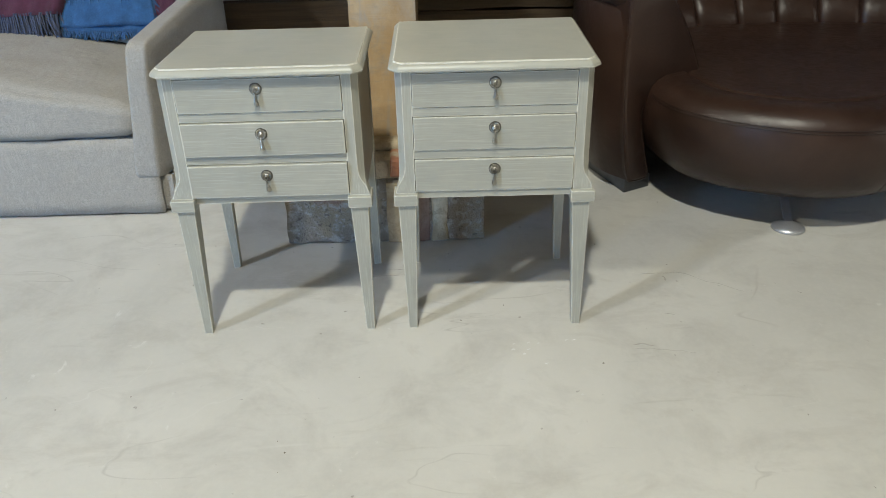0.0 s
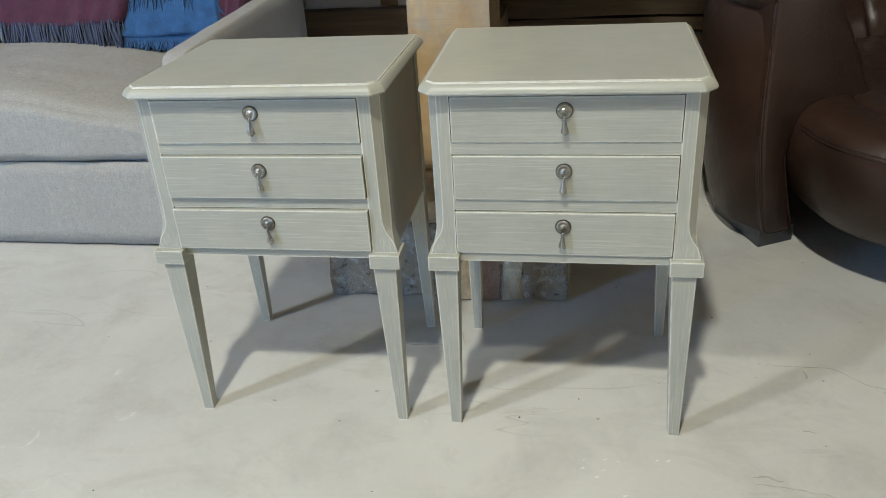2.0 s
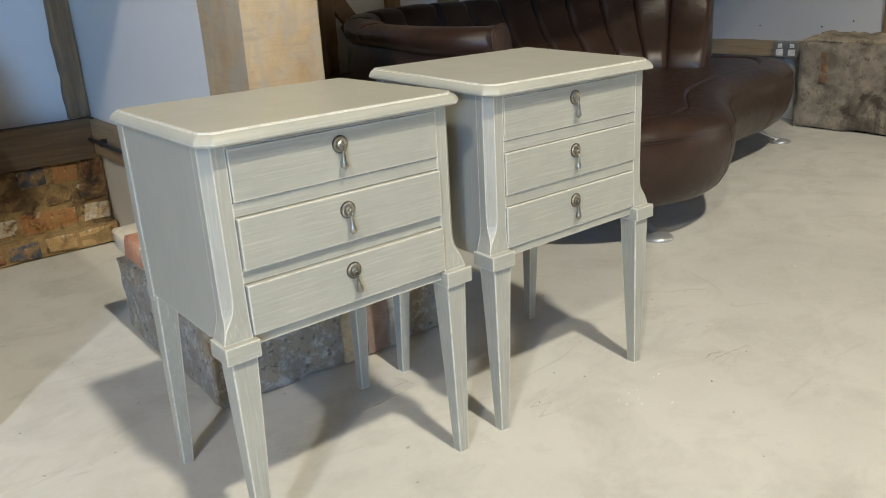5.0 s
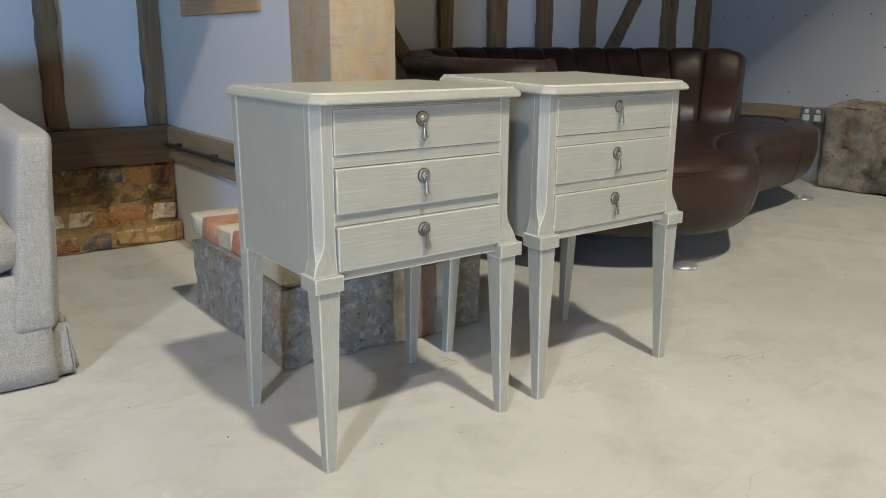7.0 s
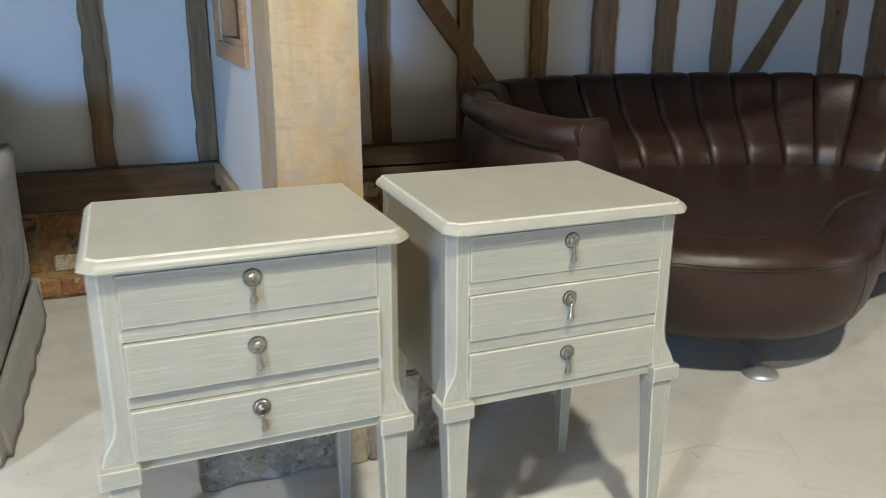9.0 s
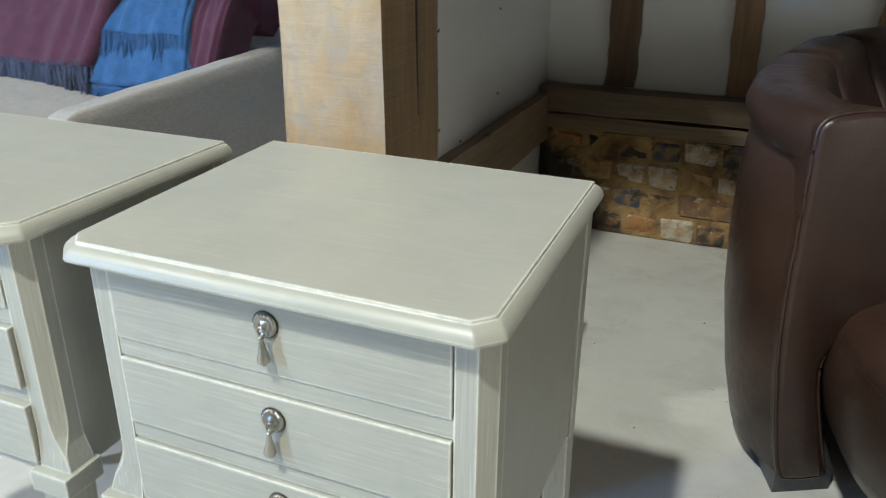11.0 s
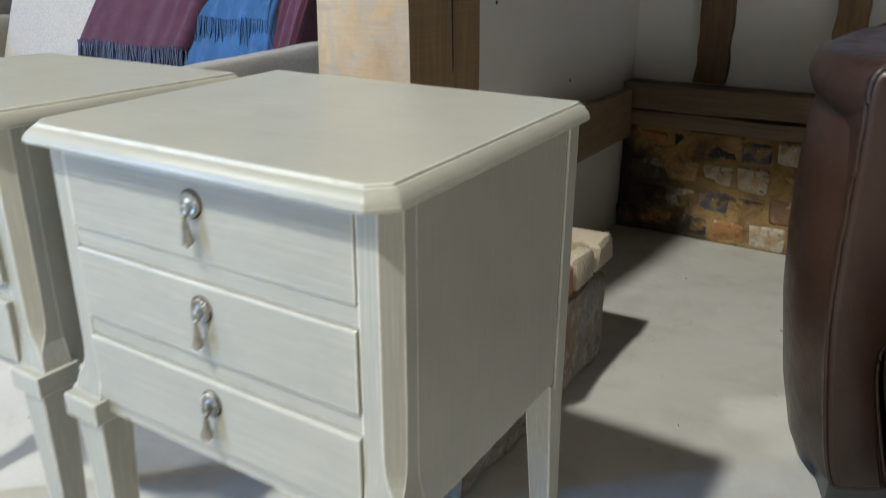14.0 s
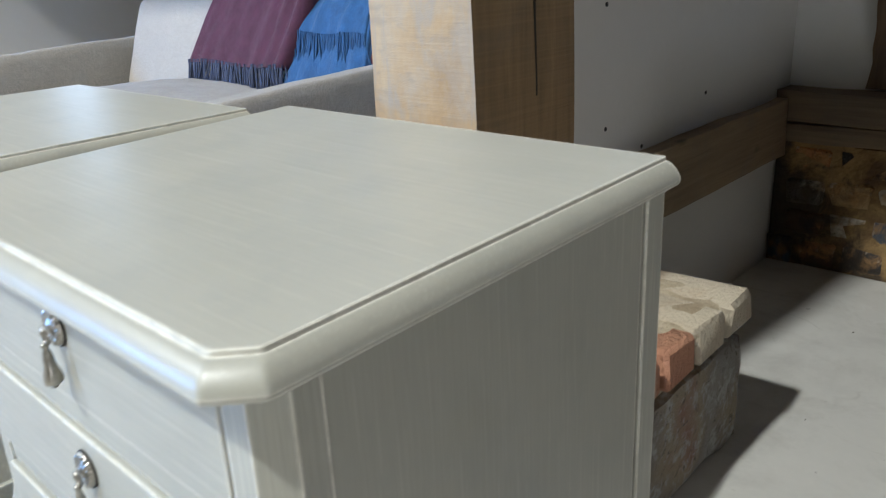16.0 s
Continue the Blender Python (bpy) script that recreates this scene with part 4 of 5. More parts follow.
def drop_pull(parent, x, y, z, tilt):
    """Ribbed round rosette with a teardrop that hangs from it."""
    prof = [(0.0, -0.002), (0.0140, -0.002), (0.0143, 0.0004), (0.0138, 0.0022), (0.0126, 0.0036), (0.0110, 0.0040), (0.0092, 0.0034), (0.0076, 0.0027), (0.0060, 0.0029), (0.0048, 0.0042), (0.0030, 0.0052), (0.0, 0.0055)]
    segs = 80
    rings = []
    for r, h in prof:
        ring = []
        for i in range(segs):
            a = 2 * math.pi * i / segs
            rib = math.sin(a * 20) if 0.005 < r and h > 0.001 else 0.0
            rr = max(r, 1e-4) * 0.9 * (1 + 0.02 * rib)
            ring.append((x + rr * math.cos(a), y - h - 0.0004 * rib * r / 0.0126, z + rr * math.sin(a)))
        rings.append(ring)
    ros = part("rosette", rings_mesh(rings), PEWTER, parent, "ribbed pewter rosette", 50)
    part("back_ring", rings_mesh([[(x + r * math.cos(2 * math.pi * i / 28), y - h, z + r * math.sin(2 * math.pi * i / 28)) for i in range(28)] for r, h in ((0.0122, -0.001), (0.0140, -0.001), (0.0139, 0.0008), (0.0122, 0.0010))]), RING_DARK, ros, "dark ring behind the rosette", 60)
    part("drop_loop", tube([(x + 0.0042 * math.cos(2 * math.pi * i / 14), y - 0.0075 - 0.0008 * math.sin(2 * math.pi * i / 14), z - 0.004 + 0.0050 * math.sin(2 * math.pi * i / 14)) for i in range(14)], 0.0013, 6, True), PEWTER, ros, "", 60)
    d = lathe([(0.0, 0.0), (0.0022, -0.0003), (0.0030, -0.002), (0.0020, -0.0042), (0.0028, -0.0070), (0.0040, -0.012), (0.0040, -0.0150), (0.0056, -0.021), (0.0072, -0.0265), (0.0068, -0.0300), (0.0040, -0.0320), (0.0020, -0.0326), (0.0026, -0.034), (0.0, -0.0355)], 16)
    bmesh.ops.transform(d, verts=d.verts, matrix=Matrix.Translation((x, y - 0.0088, z - 0.008)) @ Matrix.Rotation(tilt, 4, "Y") @ Matrix.Scale(0.90, 4))
    part("drop", d, PEWTER, ros, "teardrop pull", 60)


def bedside_cabinet(name_label, at, open_by, tilts, top_by, lean, back_rise):
    """Three-drawer bedside cabinet on square tapered legs. Its front is y = 0 and its middle x = 0."""
    ob = thing("bedside_cabinet", name_label, "cabinet", "pair of bedside cabinets")
    # top: a rounded nosing with a slightly raised field inside a fine step
    rings = []
    W, Y0, Y1 = 0.476, -0.024, 0.354
    for inset, z in ((0.013, 0.6838), (0.0045, 0.6841), (0.0018, 0.6852), (0.0004, 0.6872), (0.0, 0.6895), (0.0006, 0.6924), (0.0022, 0.6958), (0.0048, 0.6992), (0.0076, 0.7020), (0.0104, 0.7033), (0.0122, 0.7038), (0.0126, 0.7066), (0.0136, 0.7072), (0.0180, 0.7072), (0.0400, 0.7072)):
        z = 0.7072 - (0.7072 - z) * 0.88
        rings.append([(x + top_by, y, z) for x, y in top_outline(W - 2 * inset, Y0 + inset, Y1, 0.021 - inset * 0.35)])
    part("top", rings_mesh(rings), PAINT_TOP, ob, "", 24)
    # carcass
    part("side_panel", box(-0.2235, -0.200, 0.031, 0.326, 0.372, 0.6868, 0.0008, 1), PAINT_SIDE, ob)
    part("side_panel", box(0.200, 0.2235, 0.031, 0.326, 0.372, 0.6868, 0.0008, 1), PAINT_SIDE, ob)
    part("back_panel", box(-0.200, 0.200, 0.336, 0.346, 0.374, 0.6866), PAINT_Z, ob)
    part("bottom_panel", box(-0.200, 0.200, 0.004, 0.336, 0.374, 0.384), PAINT_X, ob)
    for s in (-1, 1):
        part("corner_post", corner_post(s), PAINT_Z, ob)
        part("back_stile", box(min(s * 0.189, s * 0.2260), max(s * 0.189, s * 0.2260), 0.3275, 0.352, 0.362, 0.6866, 0.001, 1), PAINT_Z, ob)
        part("collar", box(s * 0.2125 - 0.0285, s * 0.2125 + 0.0285, -0.0185, 0.0385, 0.360, 0.3885, 0.0016, 2), PAINT_X, ob)
        part("leg", tapered_leg(s * 0.2100, 0.011, 0.360, 0.043, 0.0215, s * 0.0035 + lean, -0.006), PAINT_Z, ob)
        part("leg", tapered_leg(s * 0.2070, 0.3350, 0.372, 0.036, 0.0205, s * 0.006 + lean, 0.020), PAINT_Z, ob)
    for za, zb in ((0.5775, 0.5985), (0.4735, 0.4950), (0.3725, 0.3905)):
        part("rail", box(-0.190, 0.190, 0.0008, 0.02, za, zb, 0.0008, 1), PAINT_X, ob)
    part("rail", box(-0.190, 0.190, 0.0010, 0.02, 0.679, 0.6866), PAINT_X, ob)
    # near-black sheet puts the shade of the gaps round the drawers into colour
    part("drawer_gap_shade", box(-0.190, 0.190, 0.016, 0.022, 0.385, 0.682), DARK_GAP, ob)
    for (za, zb), o, tl, zk in zip(((0.5997, 0.6785), (0.4962, 0.5763), (0.3917, 0.4723)), open_by, tilts, (0.6550, 0.5500, 0.4470)):
        d = part("drawer", box(-0.1880, 0.1880, -o, 0.014, za, zb, 0.0014, 2), PAINT_X, ob)
        drop_pull(d, -0.003 + lean, -o - 0.0005, zk, tl)
    # shear the carcass so that its back stands higher than its front
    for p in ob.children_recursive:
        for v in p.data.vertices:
            v.co.z += back_rise * v.co.y * v.co.z / 0.7
    ob.matrix_world = at
    return ob


bedside_cabinet("grey-green painted three-drawer bedside cabinet beside the linen sofa", pose(-0.4370, 1.688, 0, 0, 0, 0.2), (0.003, 0.008, 0.009), (0.02, -0.05, -0.12), 0.003, 0.0, 0.0)
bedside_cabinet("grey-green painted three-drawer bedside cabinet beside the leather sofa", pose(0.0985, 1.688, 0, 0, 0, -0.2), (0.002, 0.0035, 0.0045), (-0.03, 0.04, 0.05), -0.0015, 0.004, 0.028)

# ---- grey linen sofa ----


def puff(x0, x1, y0, y1, z0, z1, r, swell=0.02, n=22, wob=0.004, seed=0.0, crown=0.0):
    """A stuffed cushion: a box with rounded edges whose faces swell."""
    bm = bmesh.new()
    cx, cy, cz = (x0 + x1) / 2, (y0 + y1) / 2, (z0 + z1) / 2
    hx, hy, hz = (x1 - x0) / 2, (y1 - y0) / 2, (z1 - z0) / 2
    bmesh.ops.create_cube(bm, size=2)
    bmesh.ops.subdivide_edges(bm, edges=bm.edges[:], cuts=n, use_grid_fill=True)
    for v in bm.verts:
        u = Vector(v.co)
        p = Vector((u.x * hx, u.y * hy, u.z * hz))
        core = Vector((max(-hx + r, min(hx - r, p.x)), max(-hy + r, min(hy - r, p.y)), max(-hz + r, min(hz - r, p.z))))
        d = p - core
        if d.length > 1e-6:
            p = core + d.normalized() * r
        q = p * 7 + Vector((seed, seed, seed))
        p.z += swell * math.copysign(1, u.z) * (1 - u.x ** 4) * (1 - u.y ** 4) * (abs(u.z) ** 3) + crown * (1 - u.x * u.x) * (u.z > 0)
        p.y += swell * 0.6 * math.copysign(1, u.y) * (1 - u.x ** 4) * (1 - u.z ** 4) * (abs(u.y) ** 3)
        p += Vector((noise.noise(q), noise.noise(q + Vector((5, 0, 0))), noise.noise(q + Vector((0, 5, 0))))) * wob
        v.co = p + Vector((cx, cy, cz))
    return bm


def skirt_panel(x0, y0, x1, y1, z0, z1, out=(0, 0), n=40, seed=0.0):
    """A hanging cloth panel with thickness, waving a little at its hem and flaring outwards."""
    a, b = Vector((x0, y0, 0)), Vector((x1, y1, 0))
    nrm = Vector((out[0], out[1], 0))
    bm = bmesh.new()
    rows = []
    for side in (0.0, -0.006):
        for k in range(7):
            f = k / 6
            z = z1 + (z0 - z1) * f
            row = []
            for i in range(n + 1):
                p = a.lerp(b, i / n)
                w = 0.010 * f + 0.006 * f * noise.noise(Vector((i / n * (b - a).length * 9, seed, 0)))
                q = p + nrm * (w + side)
                row.append(bm.verts.new((q.x, q.y, z + 0.003 * f * noise.noise(Vector((i * 0.2, seed + 4, 1))))))
            rows.append(row)
    def strip(r, s):
        for i in range(n):
            bm.faces.new((r[i], r[i + 1], s[i + 1], s[i]))
    for k in range(6):
        strip(rows[k], rows[k + 1])
        strip(rows[7 + k], rows[8 + k])
    strip(rows[6], rows[13])
    strip(rows[0], rows[7])
    for i in (0, n):
        for k in range(6):
            bm.faces.new((rows[k][i], rows[k + 1][i], rows[8 + k][i], rows[7 + k][i]))
    return bm


SX0, SX1 = -2.84, -0.926      # outer faces of the arms


def arm_rise(y):
    """The arms climb a little towards the back."""
    return 0.036 * (max(0.0, y - 2.43) / 0.95) ** 1.6


sofa = thing("linen_sofa", "grey linen slipcovered sofa with a skirt", "sofa")
part("seat_base", puff(SX0 + 0.07, SX1 - 0.07, 2.462, 3.40, 0.12, 0.276, 0.02, 0.004, 16, 0.003, 1), LINEN, sofa, "", 180)
part("seat_cushion", puff(SX0 + 0.086, SX1 - 0.090, 2.418, 3.09, 0.274, 0.390, 0.045, 0.024, 30, 0.010, 2, 0.105), LINEN, sofa, "", 180)
for xa, xb, s in ((SX1 - 0.122, SX1, 3), (SX0, SX0 + 0.082, 4)):
    bm = puff(xa, xb, 2.420, 3.40, 0.130, 0.592, 0.026, 0.006, 26, 0.004, s)
    for v in bm.verts:
        low = 1 - min(1.0, max(0.0, (v.co.z - 0.13) / 0.46))
        near = max(0.0, 1 - (v.co.y - 2.415) / 0.13) ** 2
        v.co.z += arm_rise(v.co.y) * (1 - low)
        side = min(1.0, max(0.0, (v.co.x - xa) / (xb - xa)))
        if s == 3:
            v.co.x -= side * (near * (0.005 + 0.015 * low) + 0.026 * low) + (1 - side) * (0.018 * low - 0.040 * (1 - low))
    part("arm", bm, LINEN, sofa, "", 180)
part("back", puff(SX0 + 0.02, SX1 - 0.02, 3.32, 3.50, 0.130, 0.60, 0.05, 0.008, 20, 0.004, 5), LINEN, sofa, "", 180)
for i, (xa, xb) in enumerate(((SX0 + 0.160, -1.90), (-1.892, -1.075))):
    bm = puff(xa, xb, 0, 0.20, 0, 0.43, 0.06, 0.03, 22, 0.006, 8 + i)
    bmesh.ops.transform(bm, verts=bm.verts, matrix=Matrix.Translation((0, 3.045, 0.395)) @ Matrix.Rotation(radians(-19), 4, "X"))
    part("back_cushion", bm, LINEN_PALE, sofa, "pale linen back cushion", 180)
part("skirt", skirt_panel(SX0 + 0.02, 2.434, SX1 - 0.056, 2.434, 0.008, 0.274, (0, -1), 60, 1), LINEN, sofa, "", 180)
part("skirt", skirt_panel(SX1 - 0.016, 2.490, SX1 - 0.008, 3.46, 0.008, 0.138, (2.0, 0), 36, 2), LINEN, sofa, "", 180)
part("skirt", skirt_panel(SX0, 2.452, SX0, 3.46, 0.008, 0.138, (-1, 0), 36, 3), LINEN, sofa, "", 180)
part("skirt", skirt_panel(SX0, 3.495, SX1, 3.495, 0.008, 0.138, (0, 1), 36, 4), LINEN, sofa, "", 180)
part("pleat", skirt_panel(SX1 - 0.075, 2.452, SX1 - 0.016, 2.452, 0.010, 0.138, (0.2, -0.5), 8, 7), LINEN, sofa, "", 180)
part("pleat", skirt_panel(SX1 - 0.018, 2.440, SX1 - 0.012, 2.50, 0.010, 0.138, (0.5, -0.1), 8, 8), LINEN, sofa, "", 180)
# piping along the skirt seam under the arm
part("piping", tube([(SX1 - 0.150, 2.431, 0.140), (SX1 - 0.10, 2.430, 0.140), (SX1 - 0.052, 2.431, 0.140), (SX1 - 0.034, 2.460, 0.140), (SX1 - 0.022, 2.540, 0.140), (SX1 - 0.020, 3.46, 0.140)], 0.0013, 6), LINEN, sofa, "", 180)

# throws folded over the back cushion


DRAPE = spline([(y, z, 0) for y, z in ((3.008, 0.44), (3.018, 0.53), (3.050, 0.62), (3.085, 0.71), (3.115, 0.775), (3.155, 0.820), (3.215, 0.842), (3.285, 0.832), (3.345, 0.805), (3.375, 0.77))], 240)


def back_profile(f, z_low, y_off):
    """Path of a throw from its front hem (f = 0) up the cushion, over it and down behind (f = 1)."""
    first = next(i for i, q in enumerate(DRAPE) if q.y >= z_low)
    u = first + f * (239 - first)
    i = min(238, int(u))
    q = DRAPE[i].lerp(DRAPE[i + 1], u - i)
    return q.x - y_off, q.y


def throw(label, material, fringe_mat, x_bottom, x_top, flaps, seed, rolls=(), rise=0.0, depth=0.004, sink=0.0):
    """A folded blanket: padded strips with rounded side folds, lengthwise rolls and fringed hems.
    flaps: height of the hem, distance from the cushion, thickness, length of the fringe."""
    ob = thing("throw", label, "throw", "folded throws")
    n, m = 40, 48
    for k, (z_low, y_off, thick, fringe) in enumerate(flaps):
        sd = seed + 2.7 * k

        def place(u, f, h):
            y, z = back_profile(f, z_low, y_off)
            y1, z1 = back_profile(min(1.0, f + 0.03), z_low, y_off)
            y0, z0 = back_profile(max(0.0, f - 0.03), z_low, y_off)
            t = Vector((y1 - y0, z1 - z0)).normalized()
            e = min(1.0, max(0.0, (z - 0.48) / 0.36)) if f < 0.55 else 1.0
            x = (x_bottom[0] + (x_bottom[1] - x_bottom[0]) * u) * (1 - e) + (x_top[0] + (x_top[1] - x_top[0]) * u) * e
            x += 0.012 * noise.noise(Vector((sd, f * 3.1, u * 1.5)))
            sag = 0.012 * noise.noise(Vector((u * 2.1, sd, 4))) * (1 - min(1.0, f * 4))
            lift = rise * u * math.sin(math.pi * min(1.0, f * 1.15)) ** 2
            sunk = sink * min(1.0, max(0.0, (z - 0.50) / 0.30))
            return Vector((x, y - t.y * h, z + t.x * h + lift + sag - sunk))

        def swell(u, f):
            w = 0.75 + 0.9 * noise.noise(Vector((u * 2.6 + sd, f * 1.3, sd)))
            h = thick * (0.55 + 0.45 * w) + 0.007 * noise.noise(Vector((u * 9 + 1.6 * f, f * 2.4, sd + 3))) + 0.004 * noise.noise(Vector((u * 21 - 3 * f, f * 6, sd)))
            for at, size in rolls:
                d = (u - at + 0.05 * noise.noise(Vector((f * 2.3, sd, at)))) / 0.042
                h += size * math.exp(-d * d)
            return max(h, 0.006)

        rings = []
        for j in range(m + 1):
            f = j / m
            ring = []
            for i in range(n + 1):
                a = math.pi * i / n
                u = 0.5 - 0.5 * math.cos(a)
                edge = min(1.0, math.sin(a) * 3.6) ** 0.5
                ring.append(place(u, f, swell(u, f) * edge))
            for i in range(n - 1, 0, -1):
                u = 0.5 - 0.5 * math.cos(math.pi * i / n)
                ring.append(place(u, f, -depth))
            rings.append(ring)
        part("cloth", rings_mesh(rings), material, ob, "", 180)
        if not fringe:
            continue
        # twisted fringe along the front hem
        bm = bmesh.new()
        r = random.Random(int(sd * 10))
        count = int(abs(x_bottom[1] - x_bottom[0]) / 0.0026)
        for i in range(count):
            u = (i + r.uniform(0.1, 0.9)) / count
            top = place(u, 0.0, swell(u, 0.0) * r.uniform(0.35, 1.0))
            ln = fringe * r.uniform(0.75, 1.12)
            dx, dy = 0.040 * noise.noise(Vector((u * 22, sd, 2))) + 0.05 * max(0.0, u - 0.86) / 0.14 * (sd > 6) * (sd < 10) + r.uniform(-0.012, 0.012), -r.uniform(0.0, 0.022)
            ring = []
            for f, rad in ((0.0, 0.0022), (0.3, 0.0032), (0.75, 0.0033), (1.0, 0.0018)):
                cx, cy, cz = top.x + dx * f * f + 0.002 * math.sin(f * 7 + i), top.y + dy * f, top.z + 0.010 - ln * f
                ring.append([bm.verts.new((cx + rad * math.cos(c), cy + rad * math.sin(c), cz)) for c in (0.3, 1.87, 3.44, 5.0)])
            for g, h in zip(ring, ring[1:]):
                for c in range(4):
                    bm.faces.new((g[c], g[(c + 1) % 4], h[(c + 1) % 4], h[c]))
        fr = part("fringe", bm, fringe_mat, ob, "twisted wool fringe", 180)
        fr["kind"] = "stuff"
    return ob


throw("plum wool throw with an indigo fringe, folded over the sofa back", PLUM, INDIGO, (-2.045, -1.475), (-1.90, -1.335), ((0.562, 0.012, 0.026, 0.095),), 1.3, ((0.72, 0.010), (0.84, 0.018), (0.95, 0.022)), 0.018)
throw("blue wool throw with a blue fringe, folded over the sofa back", BLUE, BLUE, (-1.475, -1.085), (-1.40, -1.120), ((0.492, 0.010, 0.012, 0.03), (0.525, 0.020, 0.012, 0.0), (0.690, 0.036, 0.012, 0.125)), 4.1, ((0.30, 0.006), (0.70, 0.006)), 0.0, 0.004, 0.036)
throw("plum wool throw folded at the end of the sofa", PLUM, PLUM, (-1.150, -1.035), (-1.150, -0.962), ((0.560, -0.004, 0.026, 0.05),), 7.7, ((0.45, 0.006), (0.90, 0.008)), 0.030, 0.120, 0.050)

# ---- curved leather sofa ----
OUT = [(0.655, 2.56), (0.678, 2.40), (0.718, 2.295), (0.800, 2.200), (0.915, 2.122), (1.06, 2.066), (1.22, 2.056), (1.36, 2.092), (1.48, 2.165), (1.60, 2.255), (1.79, 2.365), (2.08, 2.435), (2.40, 2.480), (2.64, 2.57), (2.81, 2.74),
       (2.83, 2.96), (2.70, 3.18), (2.42, 3.34), (1.90, 3.47), (1.30, 3.48), (0.88, 3.36), (0.70, 3.04), (0.655, 2.76)]
seat_curve = even(spline([(x, y, 0) for x, y in OUT], 400, True), 180, True)


def inset(curve, d, z):
    n = len(curve)
    out = []
    for i, p in enumerate(curve):
        t = (curve[(i + 2) % n] - curve[i - 2]).normalized()
        out.append((p.x - t.y * d, p.y + t.x * d, z))
    return out


leather_sofa = thing("leather_sofa", "curved dark brown leather sofa with a fluted back", "sofa")
part("seat", rings_mesh([inset(seat_curve, d, z) for d, z in ((0.18, 0.120), (0.118, 0.122), (0.072, 0.133), (0.040, 0.160), (0.018, 0.200), (0.005, 0.254), (0.0, 0.300), (0.003, 0.335), (0.010, 0.365), (0.022, 0.388), (0.042, 0.405), (0.07, 0.415), (0.10, 0.418), (0.14, 0.417), (0.155, 0.413), (0.165, 0.400), (0.175, 0.39))]), LEATHER, leather_sofa, "", 180)
part("seat_cushion", rings_mesh([inset(seat_curve, d, z) for d, z in ((0.172, 0.390), (0.165, 0.402), (0.170, 0.409), (0.180, 0.413), (0.195, 0.412))]), LEATHER, leather_sofa, "", 40)
part("seam", tube([Vector(p) for p in inset(seat_curve, 0.0065, 0.362)[3:105]], 0.0012, 6), STITCH, leather_sofa, "double stitched seam", 180)
part("seam", tube([Vector(p) for p in inset(seat_curve, 0.0095, 0.370)[3:105]], 0.0010, 6), STITCH, leather_sofa, "", 180)
for i in (29, 62, 88):
    x, y, _ = inset(seat_curve, 0.0, 0)[i]
    pts = [inset(seat_curve, d - 0.0004, z)[i] for d, z in ((0.072, 0.133), (0.040, 0.160), (0.018, 0.200), (0.005, 0.254), (0.0, 0.300), (0.003, 0.335), (0.010, 0.365), (0.022, 0.388), (0.042, 0.405))]
    part("seam", tube(pts, 0.0010, 6), STITCH, leather_sofa, "", 180)

BACK = [(0.590, 2.452), (0.512, 2.560), (0.478, 2.70), (0.484, 2.86), (0.514, 3.06), (0.590, 3.28), (0.76, 3.47), (1.04, 3.565), (1.40, 3.590), (1.80, 3.545), (2.18, 3.415), (2.43, 3.225), (2.57, 2.985)]
back_curve = even(spline([(x, y, 0) for x, y in BACK], 400), 260)


def back_ring(s, puffed, bulge=0.0):
    """Cross-section of the arm and back at s (0 the arm's front, 1 the far end), as world points."""
    i = min(258, max(1, int(s * 259)))
    p = back_curve[min(259, max(0, int(round(s * 259))))]
    t = (back_curve[i + 1] - back_curve[i - 1]).normalized()
    inw = Vector((t.y, -t.x, 0))
    f = min(1.0, max(0.0, (s - 0.08) / 0.42))
    f = f * f * (3 - 2 * f)
    top = 0.735 + 0.037 * f
    top -= 0.034 * max(0.0, (s - 0.955) / 0.045) ** 2
    th = 0.118 - 0.020 * f
    lift = 0.014 + 0.026 * min(1.0, max(0.0, s) / 0.15)     # the roll's lower seam climbs towards the back
    deep = 0.10 + 0.085 * min(1.0, max(0.0, s) / 0.05)
    prof = [(0.045, 0.055), (0.023, 0.15), (0.000, 0.31), (-0.008, 0.43), (-0.008, 0.56), (0.000, 0.616 + lift), (0.010, 0.628 + lift), (-0.004, 0.644 + lift), (-0.010, 0.680 + lift * 0.5), (-0.002, top - 0.016), (0.018, top - 0.003),
            (th * 0.5, top), (th - 0.02, top - 0.006), (th, top - 0.025), (th + 0.012, top - 0.06), (th + 0.045 + 0.045 * f, 0.60), (th + 0.085 + 0.110 * f, 0.50), (th + 0.115 + 0.140 * f, 0.42), (th + 0.10 + 0.130 * f, 0.36), (deep, 0.30), (deep, 0.12), (0.10, 0.055)]
    # the roll along the outer top edge of the arm, drawn in at its front end
    roll = 0.006 * math.sqrt(min(1.0, max(0.0, s) / 0.035)) * (1 - f)
    ring = []
    for k, (u, z) in enumerate(prof):
        g = -roll * {7: 0.55, 8: 1.0, 9: 0.85, 10: 0.35}.get(k, 0.0)
        if 9 <= k <= 17:
            g += -0.018 * (1 - puffed) + (bulge if k >= 12 else 0.0)
        ring.append(p + inw * (u + g) + Vector((0, 0, z + ((bulge * 0.5 - 0.012 * (1 - puffed)) if 9 <= k <= 13 else 0))))
    return ring


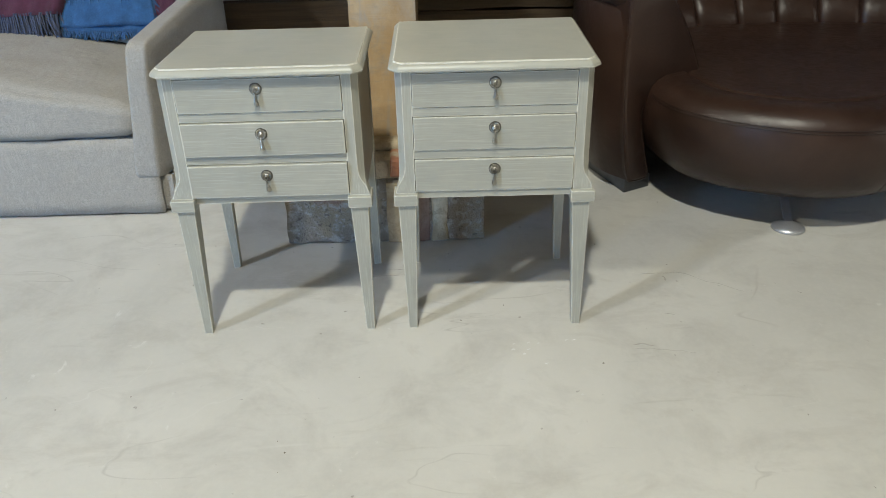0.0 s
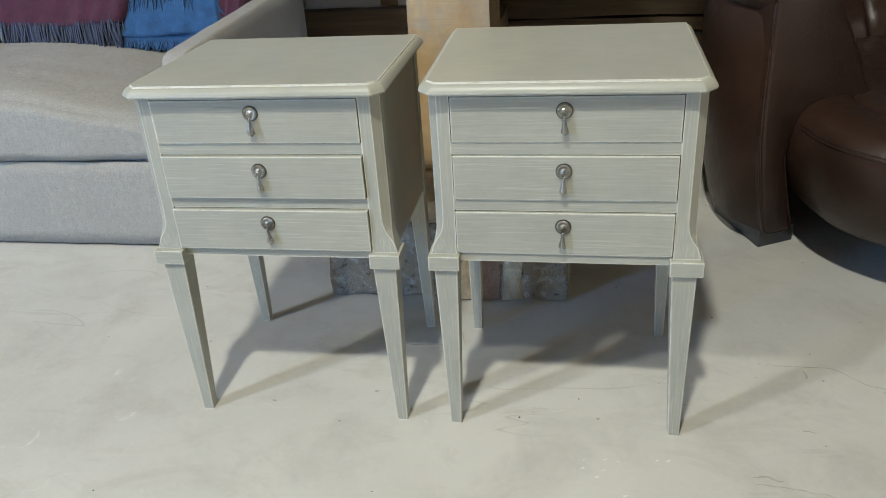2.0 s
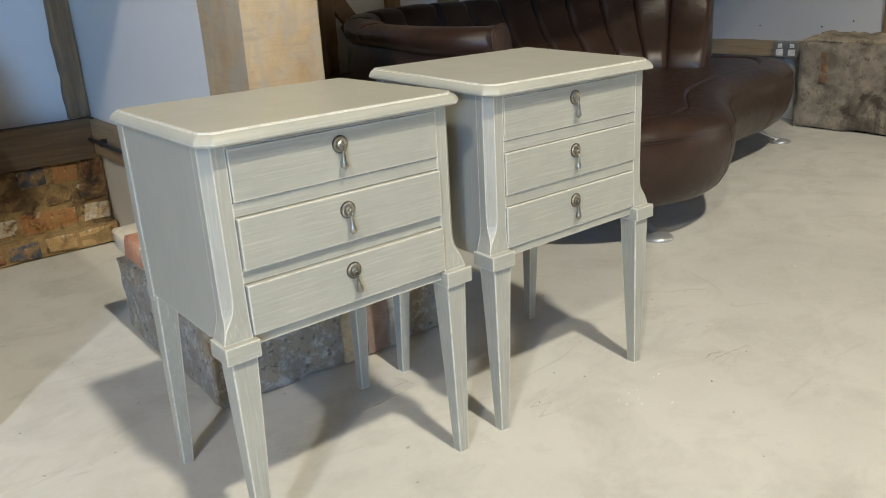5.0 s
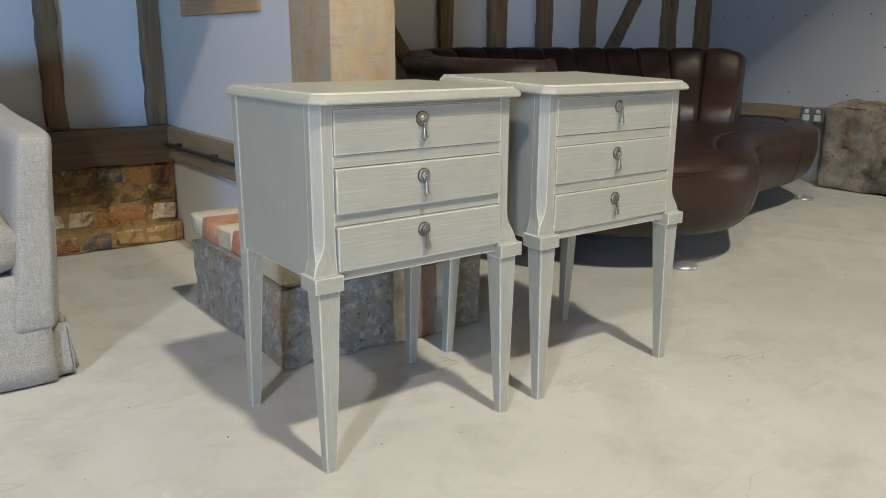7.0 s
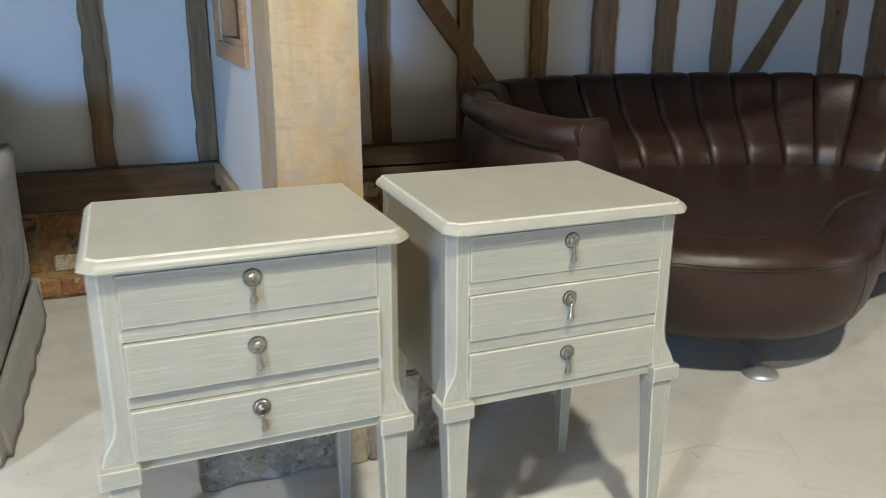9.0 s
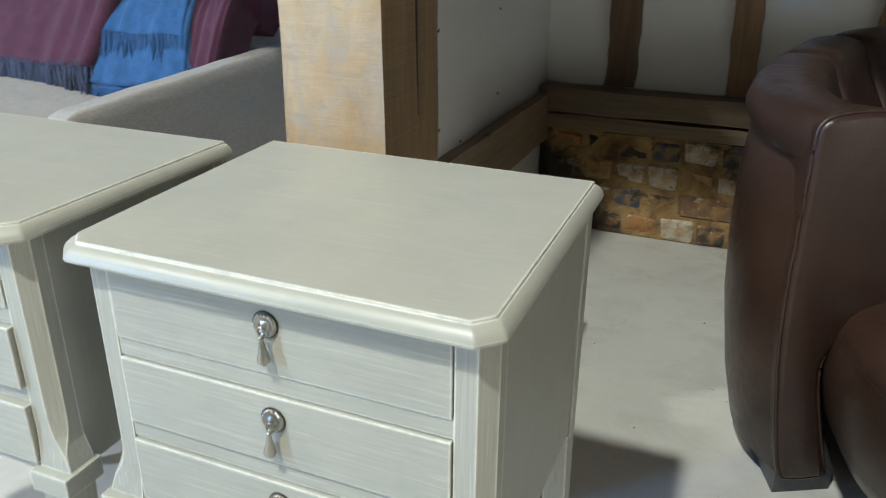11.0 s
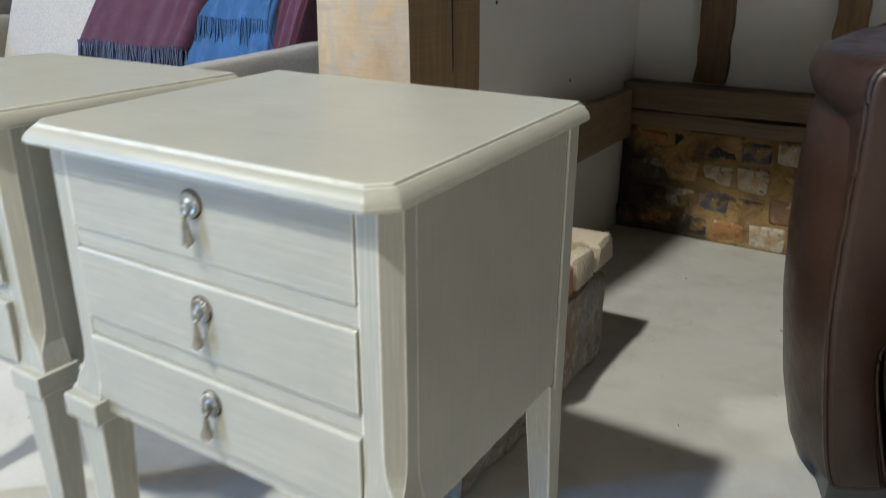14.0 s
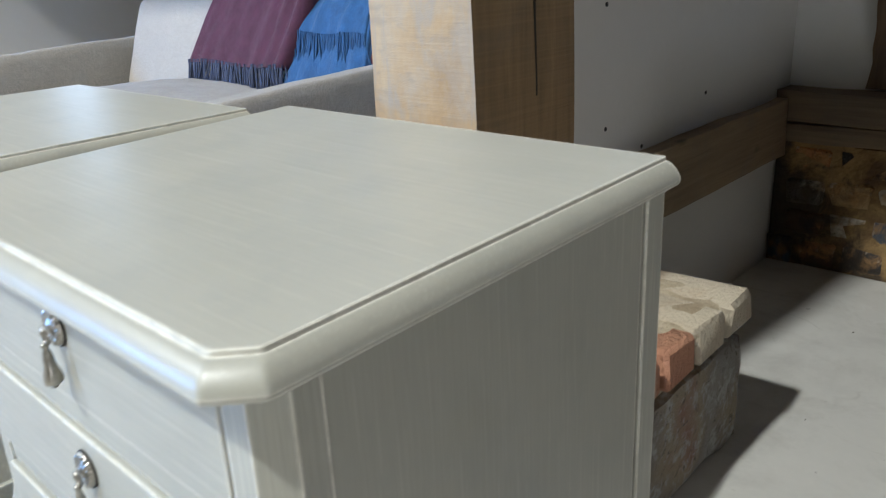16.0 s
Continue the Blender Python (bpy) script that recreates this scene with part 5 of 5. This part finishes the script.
def back_piece(s0, s1, n, pinch0, pinch1):
    rings = []
    w = 0.16 * min(1.0, 0.065 / (s1 - s0))
    for k in range(n + 1):
        f = k / n
        e = 1.0
        if pinch0:
            e = min(e, math.sqrt(max(0, 1 - (1 - min(1, f / w)) ** 2)))
        if pinch1:
            e = min(e, math.sqrt(max(0, 1 - (1 - min(1, (1 - f) / w)) ** 2)))
        rings.append(back_ring(s0 + (s1 - s0) * f, e, 0.010 * math.sin(math.pi * f) ** 0.7))
    return rings_mesh(rings)


part("arm", back_piece(0.0, 0.20, 26, False, True), LEATHER, leather_sofa, "padded leather arm", 70)
edges = [0.20, 0.285, 0.36, 0.43, 0.497, 0.560, 0.622, 0.684, 0.746, 0.808, 0.870, 0.934, 1.0]
for a, b in zip(edges, edges[1:]):
    part("back_channel", back_piece(a, b, 18, True, True), LEATHER, leather_sofa, "", 70)
# padded front of the arm, which flows out over the seat's edge; (across, height) in its own plane
front = [(-0.015, 0.692), (-0.009, 0.719), (0.014, 0.733), (0.069, 0.739), (0.122, 0.733), (0.150, 0.708), (0.178, 0.649), (0.245, 0.545), (0.292, 0.455), (0.322, 0.385), (0.326, 0.346), (0.296, 0.332), (0.218, 0.350), (0.150, 0.356),
         (0.108, 0.346), (0.082, 0.318), (0.075, 0.280), (0.088, 0.210), (0.112, 0.120), (0.128, 0.062), (0.110, 0.052), (0.060, 0.052), (0.040, 0.066), (0.019, 0.150), (-0.005, 0.309), (-0.013, 0.431), (-0.014, 0.545), (-0.014, 0.625)]
fc = spline([(x, 0, z) for x, z in front], 140, True)
ARM_AT = Matrix(((0.882, -0.471, 0, 0.590), (0.471, 0.882, 0, 2.452), (0, 0, 1, 0), (0, 0, 0, 1)))
fr = []
for y, d in ((0.075, 0.006), (0.010, 0.0), (0.004, 0.0008), (-0.001, 0.003), (-0.004, 0.007), (-0.0055, 0.011)):
    ring = []
    for i, p in enumerate(fc):
        t = (fc[(i + 2) % 140] - fc[i - 2]).normalized()
        ring.append(ARM_AT @ Vector((p.x + t.z * d, y, p.z - t.x * d)))
    fr.append(ring)
part("arm_front", rings_mesh(fr), LEATHER, leather_sofa, "padded leather arm front", 50)
part("piping", tube([ARM_AT @ Vector((p.x, 0.003, p.z)) for p in fc], 0.0040, 6, True), LEATHER, leather_sofa, "", 180)
part("arm_foot", rings_mesh([[(x, y, z) for x, y in ((0.622, 2.498), (0.722, 2.552), (0.68, 2.90), (0.62, 3.0), (0.545, 2.95), (0.540, 2.74))] for z in (0.0, 0.05)]), FOOT_PLATE, leather_sofa, "dark grey metal foot plate")


for x, y, ux, uy in ((1.083, 2.190, 0.15, 0.85), (2.705, 2.650, -0.6, 0.6), (2.35, 3.15, -0.5, -0.3), (1.3, 3.30, 0, -1)):
    d = Vector((ux, uy, 0)).normalized()
    leg = part("foot", lathe([(0.0, 0.0), (0.050, 0.0), (0.052, 0.003), (0.050, 0.009), (0.040, 0.015), (0.026, 0.019), (0.014, 0.022), (0.0, 0.023)], 32), SATIN, leather_sofa, "satin steel disc foot", 60)
    leg.location = (x, y, 0)
    part("bracket", box(d.x * 0.19 - 0.035, d.x * 0.19 + 0.035, d.y * 0.19 - 0.035, d.y * 0.19 + 0.035, 0.098, 0.124, 0.003), BLACK, leg)
    part("strut", rings_mesh([[(d.x * a + d.y * s, d.y * a - d.x * s, z) for s, z in ((-0.013, z0), (0.013, z0), (0.013, z0 + 0.008), (-0.013, z0 + 0.008))] for a, z0 in ((-0.012, 0.008), (0.03, 0.020), (0.20, 0.099))]), SATIN, leg)

# ---- brickwork of the back wall ----
brick_base(-1.35, -0.266, 0.320, 1, "old multicoloured brick base in yellow lime mortar", SANDY, FULL, HALF, 0.62)
brick_base(-0.202, 0.95, 0.352, 0, "old stained brick base in yellow lime mortar", MORTAR, FULL_PALE, HALF_PALE, 0.85)
structure("brick_base", rough_block(-3.66, -1.352, 3.712, WALL_Y + 0.01, 0, 0.312, 0.08, 0.004, 14, 3, 0.004), MORTAR, "old brick base hidden behind the linen sofa")
structure("brick_base", rough_block(0.952, 3.334, 3.712, WALL_Y + 0.01, 0, 0.350, 0.08, 0.004, 14, 3, 0.004), MORTAR, "old brick base hidden behind the leather sofa")
